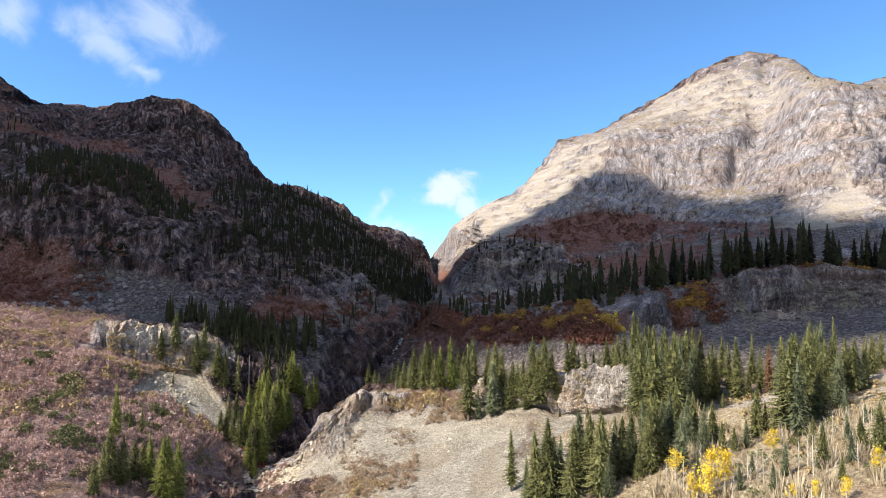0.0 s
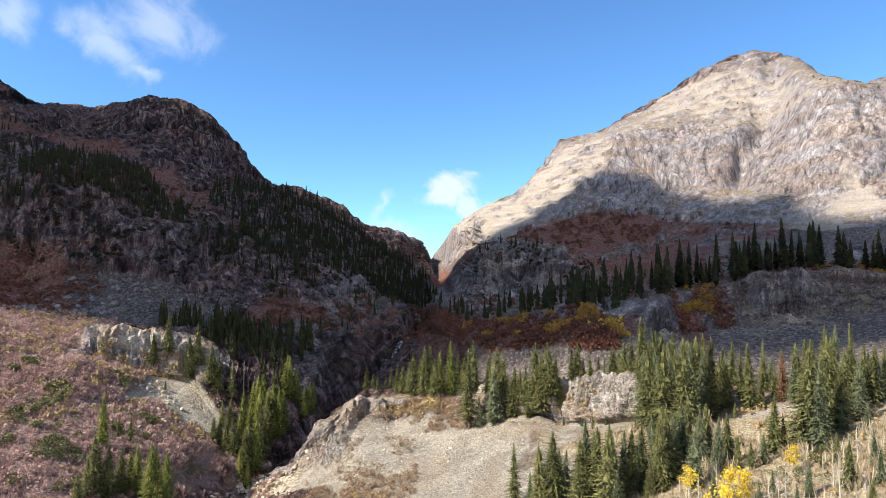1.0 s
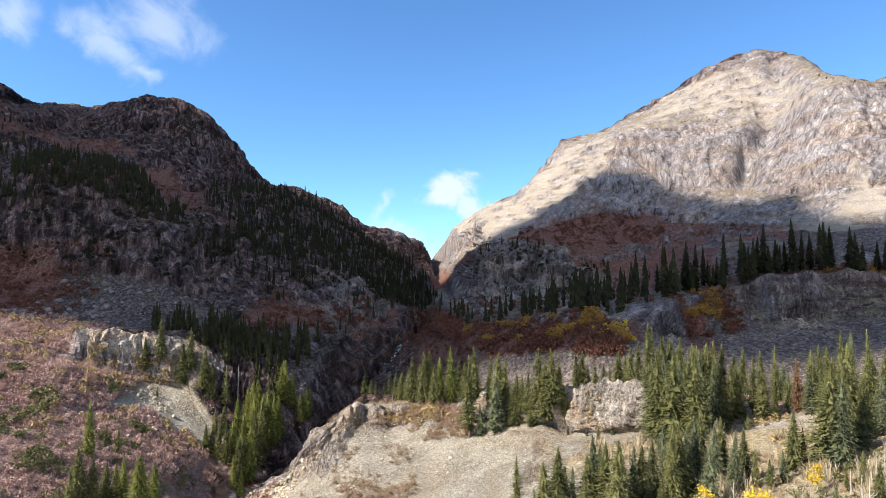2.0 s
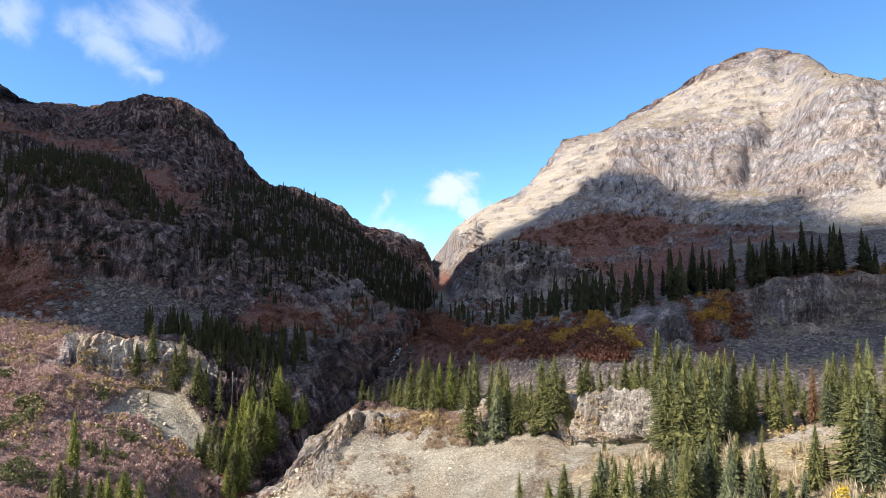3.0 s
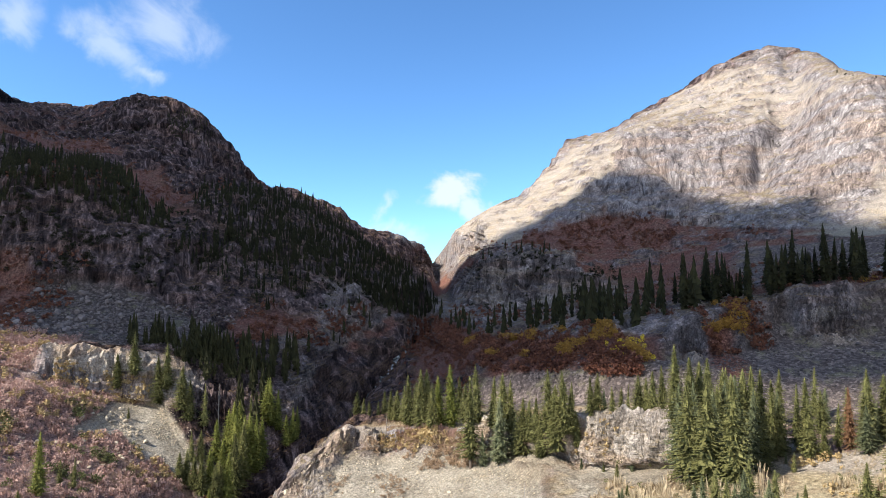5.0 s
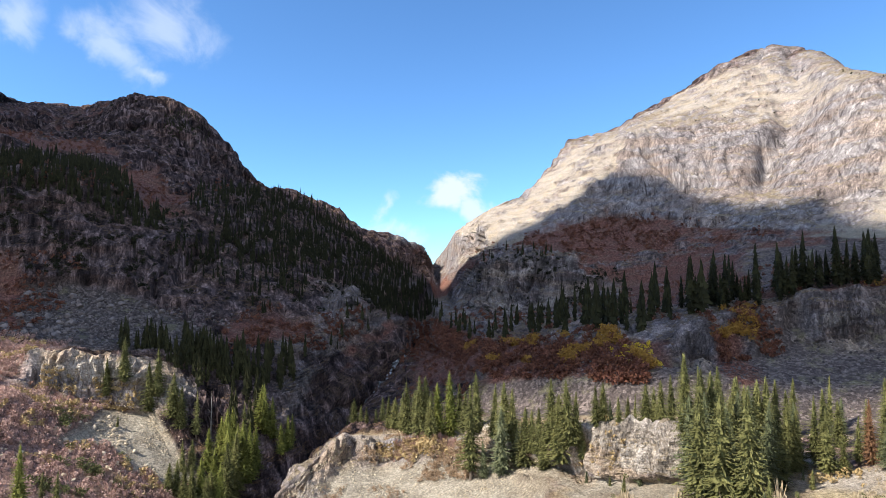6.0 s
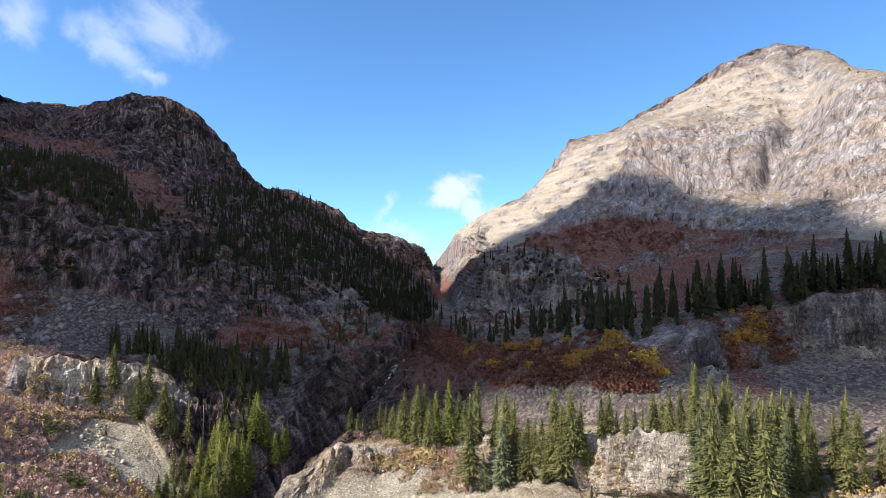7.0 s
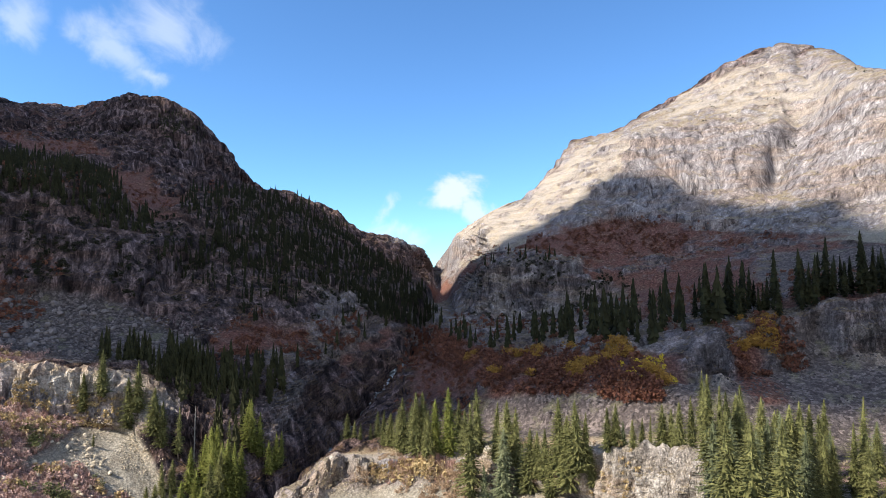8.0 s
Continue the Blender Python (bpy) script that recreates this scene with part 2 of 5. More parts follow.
WILLOW_LEAVES = leaf_material("willow leaves", (0.05, 0.055, 0.022), (0.125, 0.13, 0.05), (0.21, 0.205, 0.09), 0.3)
RED_LEAVES = leaf_material("red leaves", (0.065, 0.026, 0.018), (0.19, 0.077, 0.048), (0.33, 0.165, 0.085), 0.2)
ORANGE_LEAVES = leaf_material("orange leaves", (0.12, 0.06, 0.015), (0.30, 0.16, 0.035), (0.50, 0.30, 0.06), 0.4)
YELLOW_LEAVES = leaf_material("yellow leaves", (0.30, 0.19, 0.02), (0.62, 0.44, 0.035), (0.85, 0.66, 0.08), 0.8)
STRAW = leaf_material("straw grass", (0.22, 0.165, 0.10), (0.42, 0.345, 0.235), (0.60, 0.52, 0.38), 0.2)
PALE_BARK = leaf_material("pale bark", (0.20, 0.17, 0.14), (0.42, 0.38, 0.32), (0.62, 0.58, 0.50), 1.2)
STONE_GREY = leaf_material("grey stones", (0.026, 0.021, 0.021), (0.082, 0.068, 0.065), (0.25, 0.215, 0.20), 0.5)
STONE_TAN = leaf_material("tan stones", (0.28, 0.235, 0.165), (0.44, 0.375, 0.28), (0.56, 0.485, 0.375), 0.5)
DRY_LEAVES = leaf_material("dry leaves", (0.13, 0.085, 0.055), (0.31, 0.215, 0.14), (0.48, 0.36, 0.25), 0.3)
DEAD_WOOD = leaf_material("dead wood", (0.10, 0.09, 0.08), (0.22, 0.20, 0.18), (0.36, 0.34, 0.31), 1.0)


# break lines of the land, near to far, as x, y, z in metres
LAND = {
    "valley_floor": [(-99.6, 145.0, 41.5), (-86.1, 155.0, 38.1), (-72.9, 172.0, 32.5), (-65.6, 195.0, 24.8), (-60.6, 207.0, 20.7), (-39.4, 192.0, 25.8), (-20.9, 178.0, 30.4), (-3.5, 168.0, 33.8), (9.3, 160.0, 38.1), (20.4, 140.0, 44.6), (29.9, 128.0, 48.5), (37.9, 118.0, 51.7), (44.1, 108.0, 55.0), (49.6, 100.0, 57.6), (55.5, 95.0, 59.2), (60.5, 88.0, 61.5)],
    "slope_foot": [(-112.4, 163.0, 47.0), (-101.7, 182.0, 47.5), (-85.2, 200.0, 39.8), (-75.2, 212.0, 27.7), (-67.6, 224.0, 18.9), (-60.3, 226.0, 19.6), (-44.0, 214.0, 26.5), (-25.3, 215.0, 33.3), (-4.6, 220.0, 35.8), (12.4, 214.0, 41.0), (27.9, 191.0, 46.2), (39.8, 170.0, 49.6), (50.0, 155.0, 54.5), (59.5, 145.0, 56.8), (64.8, 130.0, 59.1), (73.4, 125.0, 62.5), (81.6, 118.0, 65.0)],
    "bench_foot": [(-135.8, 196.0, 55.4), (-117.7, 210.0, 54.7), (-109.6, 224.0, 49.4), (-101.8, 238.0, 46.9), (-90.3, 236.0, 40.0), (-76.3, 226.0, 30.4), (-66.8, 228.0, 21.0), (-61.1, 229.0, 21.7), (-49.1, 229.0, 26.0), (-43.9, 233.0, 32.2), (-35.4, 245.0, 37.7), (-29.4, 249.0, 39.5), (-18.6, 251.0, 38.0), (-5.2, 245.0, 43.5), (13.5, 231.0, 44.7), (30.9, 211.0, 49.4), (35.6, 206.0, 47.3), (45.5, 194.0, 49.8), (54.7, 185.0, 52.5), (62.2, 178.0, 54.6), (70.8, 172.0, 56.6), (82.5, 165.0, 58.7), (89.5, 152.0, 63.1), (98.4, 142.0, 66.1)],
    "bench_edge": [(-149.4, 215.0, 63.3), (-128.1, 228.0, 63.7), (-117.7, 240.0, 57.0), (-107.9, 252.0, 51.0), (-93.5, 244.0, 42.6), (-78.1, 231.0, 32.1), (-67.8, 231.0, 22.7), (-61.9, 232.0, 22.4), (-49.8, 232.0, 27.6), (-44.9, 238.0, 37.1), (-38.1, 248.0, 42.7), (-32.5, 255.0, 46.5), (-18.9, 255.0, 44.3), (-5.3, 248.0, 47.7), (9.0, 240.0, 49.4), (13.8, 236.0, 52.4), (21.0, 226.0, 54.6), (27.0, 219.0, 54.8), (31.5, 214.0, 56.0), (36.3, 209.0, 59.4), (46.9, 199.0, 61.4), (56.0, 189.0, 62.5), (60.5, 185.5, 61.8), (65.5, 182.0, 59.0), (73.3, 178.0, 58.2), (86.0, 172.0, 60.0), (94.2, 160.0, 64.2), (104.1, 150.0, 68.5)],
    "bench_back": [(-161.5, 232.0, 71.4), (-146.2, 248.0, 66.8), (-133.1, 257.0, 60.8), (-120.7, 260.0, 55.9), (-113.1, 264.0, 53.5), (-101.4, 264.0, 50.7), (-83.3, 246.0, 37.9), (-69.9, 238.0, 26.2), (-63.0, 236.0, 22.4), (-51.1, 238.0, 26.0), (-46.2, 245.0, 34.5), (-39.5, 257.0, 39.6), (-34.0, 267.0, 44.2), (-20.5, 276.0, 43.6), (-5.8, 272.0, 48.3), (15.2, 260.0, 52.7), (35.7, 243.0, 57.3), (53.0, 225.0, 61.1), (63.8, 215.0, 61.8), (73.6, 210.0, 61.2), (85.0, 206.0, 60.4), (102.7, 205.0, 59.5), (115.0, 195.0, 62.0), (128.5, 185.0, 67.0)],
    "gorge_floor": [(-170.7, 245.0, 72.1), (-151.0, 256.0, 69.0), (-144.1, 262.0, 72.5), (-134.9, 260.0, 71.9), (-122.9, 264.0, 70.3), (-115.2, 268.0, 68.1), (-104.8, 272.0, 65.3), (-91.5, 269.0, 54.2), (-77.2, 262.0, 33.4), (-67.4, 252.0, 24.6), (-60.9, 244.0, 22.7), (-51.7, 262.0, 24.3), (-47.0, 290.0, 26.6), (-39.3, 332.0, 33.6), (-32.8, 356.0, 40.8), (-23.6, 385.0, 50.7), (-12.1, 425.0, 62.7), (4.8, 335.0, 63.2), (16.3, 278.0, 64.5), (37.3, 253.0, 66.6), (54.8, 232.0, 68.1), (72.8, 224.0, 70.5), (93.9, 227.0, 69.0), (113.5, 226.0, 68.7), (131.9, 223.0, 70.6), (153.3, 220.0, 75.3)],
    "wall_foot": [(-188.4, 270.0, 77.9), (-160.6, 272.0, 74.9), (-140.2, 270.0, 73.1), (-128.1, 275.0, 71.9), (-121.3, 282.0, 69.9), (-110.3, 286.0, 68.1), (-97.1, 285.0, 63.4), (-83.5, 282.0, 58.7), (-67.8, 270.0, 48.9), (-55.8, 282.0, 42.6), (-50.1, 308.0, 40.9), (-41.6, 350.0, 46.5), (-34.2, 371.0, 53.7), (-24.3, 396.0, 60.0), (-12.5, 440.0, 69.5), (5.0, 352.0, 67.4), (17.6, 300.0, 67.8), (39.8, 270.0, 71.2), (56.3, 238.0, 73.5), (69.4, 236.0, 71.5), (78.4, 241.0, 71.5), (102.3, 247.0, 74.1), (113.8, 248.0, 76.7), (124.9, 248.0, 77.6), (147.0, 248.0, 78.9), (169.6, 243.0, 80.2)],
    "wall_top": [(-209.5, 300.0, 83.2), (-177.4, 300.0, 80.6), (-158.6, 305.0, 79.1), (-131.3, 305.0, 73.7), (-117.7, 305.0, 72.3), (-103.1, 302.0, 69.8), (-86.9, 293.0, 65.2), (-74.4, 295.0, 62.2), (-64.1, 302.0, 61.0), (-57.0, 349.0, 58.0), (-45.0, 378.0, 63.1), (-36.6, 396.0, 70.2), (-25.2, 411.0, 73.1), (-13, 460, 77), (5.4, 382.0, 70.9), (18.9, 322.0, 71.0), (42.8, 290.0, 75.5), (63.5, 268.0, 79.7), (83.1, 255.0, 83.8), (105.9, 255.0, 87.2), (121.5, 254.0, 94.0), (140.8, 256.0, 96.1), (151.0, 254.0, 94.9), (174.9, 250.0, 92.2)],
    "talus_head": [(-231.0, 330.0, 95.8), (-192.5, 325.0, 92.2), (-173.0, 332.0, 92.3), (-143.3, 332.0, 88.4), (-129.9, 336.0, 84.5), (-115.3, 337.0, 80.9), (-101.7, 342.0, 77.7), (-89.0, 352.0, 77.4), (-77.0, 362.0, 75.4), (-61.2, 374.0, 73.3), (-48.0, 402.0, 79.2), (-32.0, 428.0, 82.3), (-14, 505, 87), (6.1, 425.0, 77.8), (23.5, 400.0, 75.7), (57.9, 392.0, 78.0), (87.7, 370.0, 85.9), (107.8, 330.0, 91.7), (133.2, 320.0, 97.3), (151.3, 316.0, 100.6), (183.3, 308.0, 101.7), (210.2, 300.0, 102.0)],
    "crag_top": [(-242.4, 345.0, 120.8), (-208.3, 350.0, 122.8), (-183.7, 351.0, 121.9), (-156.9, 362.0, 119.7), (-143.8, 370.0, 117.0), (-132.7, 386.0, 116.1), (-121.4, 406.0, 117.5), (-108.3, 426.0, 119.6), (-88.8, 424.0, 114.1), (-69.2, 421.0, 104.2), (-52.6, 440.0, 96.9), (-35, 472, 95), (-15, 540, 93), (1, 575, 87), (7, 480, 83), (25.6, 436.0, 81.3), (44.4, 430.0, 79.9), (63.6, 430.0, 81.5), (82.8, 430.0, 86.8), (102.1, 430.0, 92.9), (137.3, 420.0, 101.9), (158.3, 380.0, 108.9), (177.2, 350.0, 109.9), (196.7, 330.0, 111.4), (221.1, 315.0, 112.4)],
    "hill_crest": [(-257.3, 365.0, 145.6), (-221.4, 366.0, 156.0), (-199.8, 380.0, 158.2), (-173.9, 400.0, 143.7), (-163.6, 420.0, 141.8), (-155.2, 450.0, 152.0), (-144, 480, 154), (-133, 520, 152), (-109, 520, 143), (-86, 520, 132), (-65, 540, 121), (-45, 600, 116), (-28, 700, 113), (-13, 760, 107), (3, 650, 100), (13, 560, 105), (27, 462, 112), (46.7, 450.0, 115.6), (66.4, 447.0, 113.8), (86.5, 448.0, 109.9), (106.5, 448.0, 107.5), (144.0, 440.0, 112.7), (175.2, 420.0, 121.4), (192.6, 380.0, 118.8), (204.0, 342.0, 117.4), (228.3, 325.0, 117.5)],
    "basin": [(-311.4, 440.0, 193.0), (-287.6, 440.0, 193.0), (-272.7, 450.0, 185.1), (-253, 480, 184), (-236, 490, 177), (-209, 480, 164), (-187, 480, 156), (-183, 530, 173), (-180, 600, 181), (-163, 640, 185), (-151, 661, 187), (-111, 670, 168), (-82, 680, 150), (-54, 724, 144), (-31, 790, 140), (-26, 900, 133), (-23, 980, 126), (-3, 800, 117), (10, 680, 125), (33, 560, 125), (54, 520, 129), (74, 500, 130), (97, 500, 135), (121, 507, 141), (156, 475, 138), (182.1, 436.0, 131.6), (200.4, 395.0, 126.7), (214.9, 360.0, 123.4), (242.5, 345.0, 125.1)],
    "cliff_foot": [(-362, 510, 237), (-347, 530, 231), (-346, 570, 226), (-311, 590, 230), (-280, 580, 228), (-249, 570, 218), (-219, 560, 201), (-204, 590, 200), (-195, 650, 197), (-176, 690, 190), (-164, 720, 190), (-120, 730, 168), (-89, 740, 149), (-59, 790, 141), (-33, 850, 135), (-24, 1020, 121), (-3, 830, 137), (10, 690, 144), (34, 582, 145), (60, 578, 154), (83, 560, 159), (106, 545, 162), (129, 540, 166), (166, 505, 166), (197, 470, 156), (223.7, 440.0, 150.7), (236.4, 395.0, 145.9), (260.7, 370.0, 144.4)],
    "cliff_top": [(-398, 560, 275), (-393, 575, 267), (-442, 680, 280), (-446, 720, 290), (-387, 720, 289), (-326, 650, 277), (-285, 625, 273), (-257, 625, 267), (-237, 625, 257), (-218, 630, 238), (-201, 648, 216), (-188, 665, 199), (-184, 720, 187), (-173, 760, 185), (-127, 770, 164), (-94, 780, 143), (-62, 820, 134), (-35, 900, 126), (-25, 1060, 116), (-7, 900, 136), (10, 700, 149), (38, 642, 165), (67, 640, 178), (90, 640, 196), (117, 600, 208), (139, 580, 219), (168, 570, 228), (206, 548, 225), (261, 518, 219), (269, 490, 227), (276, 470, 232), (290, 460, 236), (319.7, 450.0, 226.3)],
    "skyline": [(-469, 660, 299), (-520, 800, 301), (-446, 830, 306), (-391, 780, 301), (-333, 730, 291), (-276, 730, 274), (-226, 730, 221), (-199, 780, 181), (-137, 830, 163), (-68, 900, 128), (-26, 1120, 110), (-7, 905, 138), (10, 712, 152), (39, 652, 168), (68, 655, 183), (88, 648, 198), (104, 655, 221), (121, 665, 243), (157, 680, 252), (174, 685, 257), (204, 692, 276), (229, 690, 291), (257, 680, 307), (281, 665, 321), (301, 655, 331), (317, 645, 332), (335, 640, 326), (339, 610, 310), (335, 575, 283), (317, 525, 263), (316, 500, 253), (334, 500, 248), (398, 560, 276)],
}


# ---- the land ----
def lattice(ix, iy, iz):
    n = (ix * 374761393 + iy * 668265263 + iz * 1440662683) & 0x7FFFFFFF
    n = ((n ^ (n >> 13)) * 1274126177) & 0x7FFFFFFF
    return ((n ^ (n >> 16)) & 0xFFFF) / 32767.5 - 1.0


def noise3(p):
    """Smooth value noise, -1 to 1, at an array of places."""
    i = np.floor(p).astype(np.int64)
    f = p - i
    f = f * f * f * (f * (f * 6 - 15) + 10)
    x, y, z = i[:, 0], i[:, 1], i[:, 2]
    v = 0.0
    for a in (0, 1):
        for b_ in (0, 1):
            for c_ in (0, 1):
                wgt = (f[:, 0] if a else 1 - f[:, 0]) * (f[:, 1] if b_ else 1 - f[:, 1]) * (f[:, 2] if c_ else 1 - f[:, 2])
                v = v + wgt * lattice(x + a, y + b_, z + c_)
    return v


def fractal(p, size, octaves=4, gain=0.5, ridged=False):
    """Sum of octaves; size: metres of the largest lump (one number or three)."""
    q = p / np.asarray(size, float)
    total, amp, norm = 0.0, 1.0, 0.0
    for k in range(octaves):
        v = noise3(q * 2.03 ** k + 17.3 * k)
        total = total + amp * ((1 - 2 * np.abs(v)) if ridged else v)
        norm += amp
        amp *= gain
    return total / norm


def smooth01(v):
    v = np.clip(v, 0, 1)
    return v * v * (3 - 2 * v)


def edge_distance(px, py, outline):
    """How far inside an outline each place lies (outside: negative)."""
    inside, best = np.zeros(px.shape, bool), np.full(px.shape, 1e9)
    for (x0, y0), (x1, y1) in zip(outline, outline[1:] + outline[:1]):
        crosses = ((y0 > py) != (y1 > py)) & (px < (x1 - x0) * (py - y0) / ((y1 - y0) or 1e-9) + x0)
        inside ^= crosses
        s = np.clip(((px - x0) * (x1 - x0) + (py - y0) * (y1 - y0)) / ((x1 - x0) ** 2 + (y1 - y0) ** 2), 0, 1)
        best = np.minimum(best, np.hypot(px - x0 - s * (x1 - x0), py - y0 - s * (y1 - y0)))
    return np.where(inside, best, -best)


FAN = 300.0                                         # the columns of the sheet fan out from this far behind the start
COLUMNS = np.concatenate([np.linspace(-1.75, -0.58, 70), np.linspace(-0.575, 0.575, 840), np.linspace(0.58, 1.4, 40)])
ROW_STEPS = (6, 22, 76, 76, 50, 40, 40, 42, 52, 56, 70, 62, 68, 56, 74, 55, 8, 5, 4)


def land_lines():
    """Each break line of the land as y and z over the columns, from behind the start to the horizon."""
    out = [(np.full_like(COLUMNS, -1800.0), np.full_like(COLUMNS, 60.0)),
           (np.full_like(COLUMNS, 60.0), np.interp(COLUMNS, (-0.4, -0.1, 0.0, 0.1, 0.3), (36, 24, 30, 52, 70)))]
    kernel = np.hanning(9) / np.hanning(9).sum()
    for pts in LAND.values():
        a = np.array(pts, float)
        u = a[:, 0] / (a[:, 1] + FAN)
        y, z = (np.convolve(np.pad(np.interp(COLUMNS, u, a[:, k]), 4, "edge"), kernel, "valid") for k in (1, 2))
        out.append((np.maximum(y, out[-1][0] + 1.0), z))
    y, z = out[-1]
    out += [(y + 260, z * 0.55), (np.full_like(y, 2300.0), np.full_like(y, 60.0)), (np.full_like(y, 4700.0), np.full_like(y, 30.0))]
    return out


# gullies down the faces: row and x of each bend, half width and depth in metres
GULLIES = [([(12.4, -14), (11.2, -4), (10.0, -13), (9.0, -14), (8.0, -13), (7.2, -13)], 5, 7), ([(15.95, 322), (15.2, 275), (14.6, 235), (14.0, 205)], 8, 15), ([(14.7, 158), (14.3, 168), (13.9, 176)], 4, 8), ([(14.9, 240), (14.5, 228), (14.2, 212)], 3, 6),
           ([(15.0, 292), (14.4, 285), (13.8, 262)], 5, 5), ([(10.9, -222), (10.2, -214)], 4, 7), ([(11.2, -135), (10.3, -128)], 4, 6), ([(14.7, 200), (14.1, 192)], 3, 5),
           ([(5.1, 51.5), (4.1, 50.5)], 1.0, 2.2), ([(9.0, 118), (8.2, 115)], 2.5, 3), ([(12.0, 62), (11.2, 60)], 3, 4), ([(12.0, 38), (11.0, 36)], 2.5, 4)]


def carved(row, x):
    """How deep the gullies cut in."""
    total = np.zeros(len(row))
    for line, half, deep in GULLIES:
        r, gx = np.array(line)[::-1, 0], np.array(line)[::-1, 1]
        inside = smooth01((row - r[0]) / 0.25) * smooth01((r[-1] - row) / 0.25)
        total += deep * inside * np.exp(-((x - np.interp(row, r, gx)) / half) ** 2)
    return total


def build_land():
    lines = land_lines()
    ys, zs, rows = [], [], []
    for k, n in enumerate(ROW_STEPS):
        for s in np.arange(n) / n:
            ys.append(lines[k][0] * (1 - s) + lines[k + 1][0] * s)
            zs.append(lines[k][1] * (1 - s) + lines[k + 1][1] * s)
            rows.append(k + s)
    ys.append(lines[-1][0]), zs.append(lines[-1][1]), rows.append(len(ROW_STEPS))
    y, z, rows = np.array(ys), np.array(zs), np.array(rows)
    # round the breaks a little
    for _ in range(3):
        y[1:-1] = (y[:-2] + 2 * y[1:-1] + y[2:]) / 4
        z[1:-1] = (z[:-2] + 2 * z[1:-1] + z[2:]) / 4
    x = COLUMNS[None, :] * np.where(y < -100, 1.2 * np.abs(y) + 300, y + FAN)
    p = np.stack([x, y, z], -1)
    du, dv = np.gradient(p, axis=1), np.gradient(p, axis=0)
    nrm = np.cross(du, dv)
    nrm /= np.linalg.norm(nrm, axis=-1, keepdims=True) + 1e-9
    n_rows, n_cols = y.shape
    flat_p, flat_n = p.reshape(-1, 3), nrm.reshape(-1, 3)
    row = np.repeat(rows, n_cols)
    masks = cover(flat_p, row)
    steep = smooth01((0.86 - flat_n[:, 2]) / 0.35)
    for name in ("grass", "red", "heath"):
        masks[name] = masks[name] * (1 - 0.85 * smooth01((0.62 - flat_n[:, 2]) / 0.2))
    bare = np.clip(1 - sum(masks[k] for k in ("scree", "talus", "red", "heath", "grass")), 0, 1)
    rocky = np.clip(bare * 0.75 + steep * 0.5, 0, 1)
    far = smooth01((flat_p[:, 1] - 250) / 450)
    near = (row > 2) & (row < 17)
    rocky = np.maximum(rocky * (1 - 0.8 * masks["talus"]), 0.85 * masks["rock"])
    rocky = rocky * (1 - 0.8 * np.exp(-((flat_p[:, 0] - 2) / 24) ** 2) * smooth01((row - 12.0) / 0.4))
    rocky = rocky * (1 - 0.75 * np.exp(-((flat_p[:, 0] - 5) / 13) ** 2) * smooth01((row - 9.3) / 0.4))
    wander = np.stack([fractal(flat_p + k * 53.0, 30, 3) for k in range(3)], -1) * 5
    q = flat_p + wander
    flute = fractal(q, (6.5, 6.5, 60), 5, 0.6, True)
    block = fractal(q, (13, 13, 6), 5, 0.62, True)
    chip = fractal(flat_p, (2.6, 2.6, 11), 3, 0.6, True)
    rib = fractal(q + 71.0, (55, 55, 190), 3, 0.5)
    step = (q[:, 2] / 11.0 + 1.2 * fractal(q, 40, 2)) % 1.0
    ledge = smooth01(step / 0.8) - smooth01((step - 0.8) / 0.2)
    gully = -np.clip(1 - np.abs(fractal(q + 11.0, (34, 34, 150), 3)) / 0.10, 0, 1) ** 1.5
    broad = fractal(flat_p, 60, 4)
    lump = fractal(flat_p, 4.5, 4, 0.65)
    east = smooth01((flat_p[:, 0] - 20) / 60) * far     # the pale mountain is smoother, of tall slabs
    push = rocky * (flute * (2.3 + 1.3 * far - 2.4 * east) + block * (1.5 - 0.6 * far - 0.7 * east) + ledge * (0.7 + 2.5 * far) + gully * (3.0 + 7.0 * far - 5.0 * east) + rib * (2.0 + 9.0 * far - 2.0 * east) + chip * 2.2 * masks["rock"] * (1 - far)) \
        + broad * (0.8 + 4 * far) * (0.35 + 0.65 * rocky) + lump * (0.4 + 0.1 * masks["talus"] + 0.4 * masks["red"] + 0.3 * masks["heath"] - 0.2 * east)
    push = push - carved(row, flat_p[:, 0])
    keep = np.where(near, 1.0, 0.3)
    sky = np.exp(-((row - 15.6) / 0.9) ** 2)
    flat_p = flat_p + flat_n * (push * keep * (1 - 0.45 * sky))[:, None]
    i = np.arange(n_rows * n_cols).reshape(n_rows, n_cols)
    quads = np.stack([i[:-1, :-1], i[:-1, 1:], i[1:, 1:], i[1:, :-1]], -1).reshape(-1, 4)
    me = bpy.data.meshes.new("ground")
    me.vertices.add(len(flat_p))
    me.vertices.foreach_set("co", flat_p.astype(np.float32).ravel())
    me.loops.add(quads.size)
    me.loops.foreach_set("vertex_index", quads.astype(np.int32).ravel())
    me.polygons.add(len(quads))
    me.polygons.foreach_set("loop_start", np.arange(0, quads.size, 4, dtype=np.int32))
    me.update(calc_edges=True)
    me.validate()
    me.polygons.foreach_set("use_smooth", ((rocky + masks["talus"] + masks["scree"] < 0.4) | (east > 0.35))[quads[:, 0]])
    for name, v in masks.items():
        me.attributes.new(name, "FLOAT", "POINT").data.foreach_set("value", v.astype(np.float32))
    me.materials.append(LAND_MAT)
    ob = tagged(new("ground", me), "rocky mountain valley land with cliffs, scree, heath and dry grass", "ground", kind="structure")
    return ob, flat_p.reshape(n_rows, n_cols, 3), rows, masks["scree"].reshape(n_rows, n_cols)


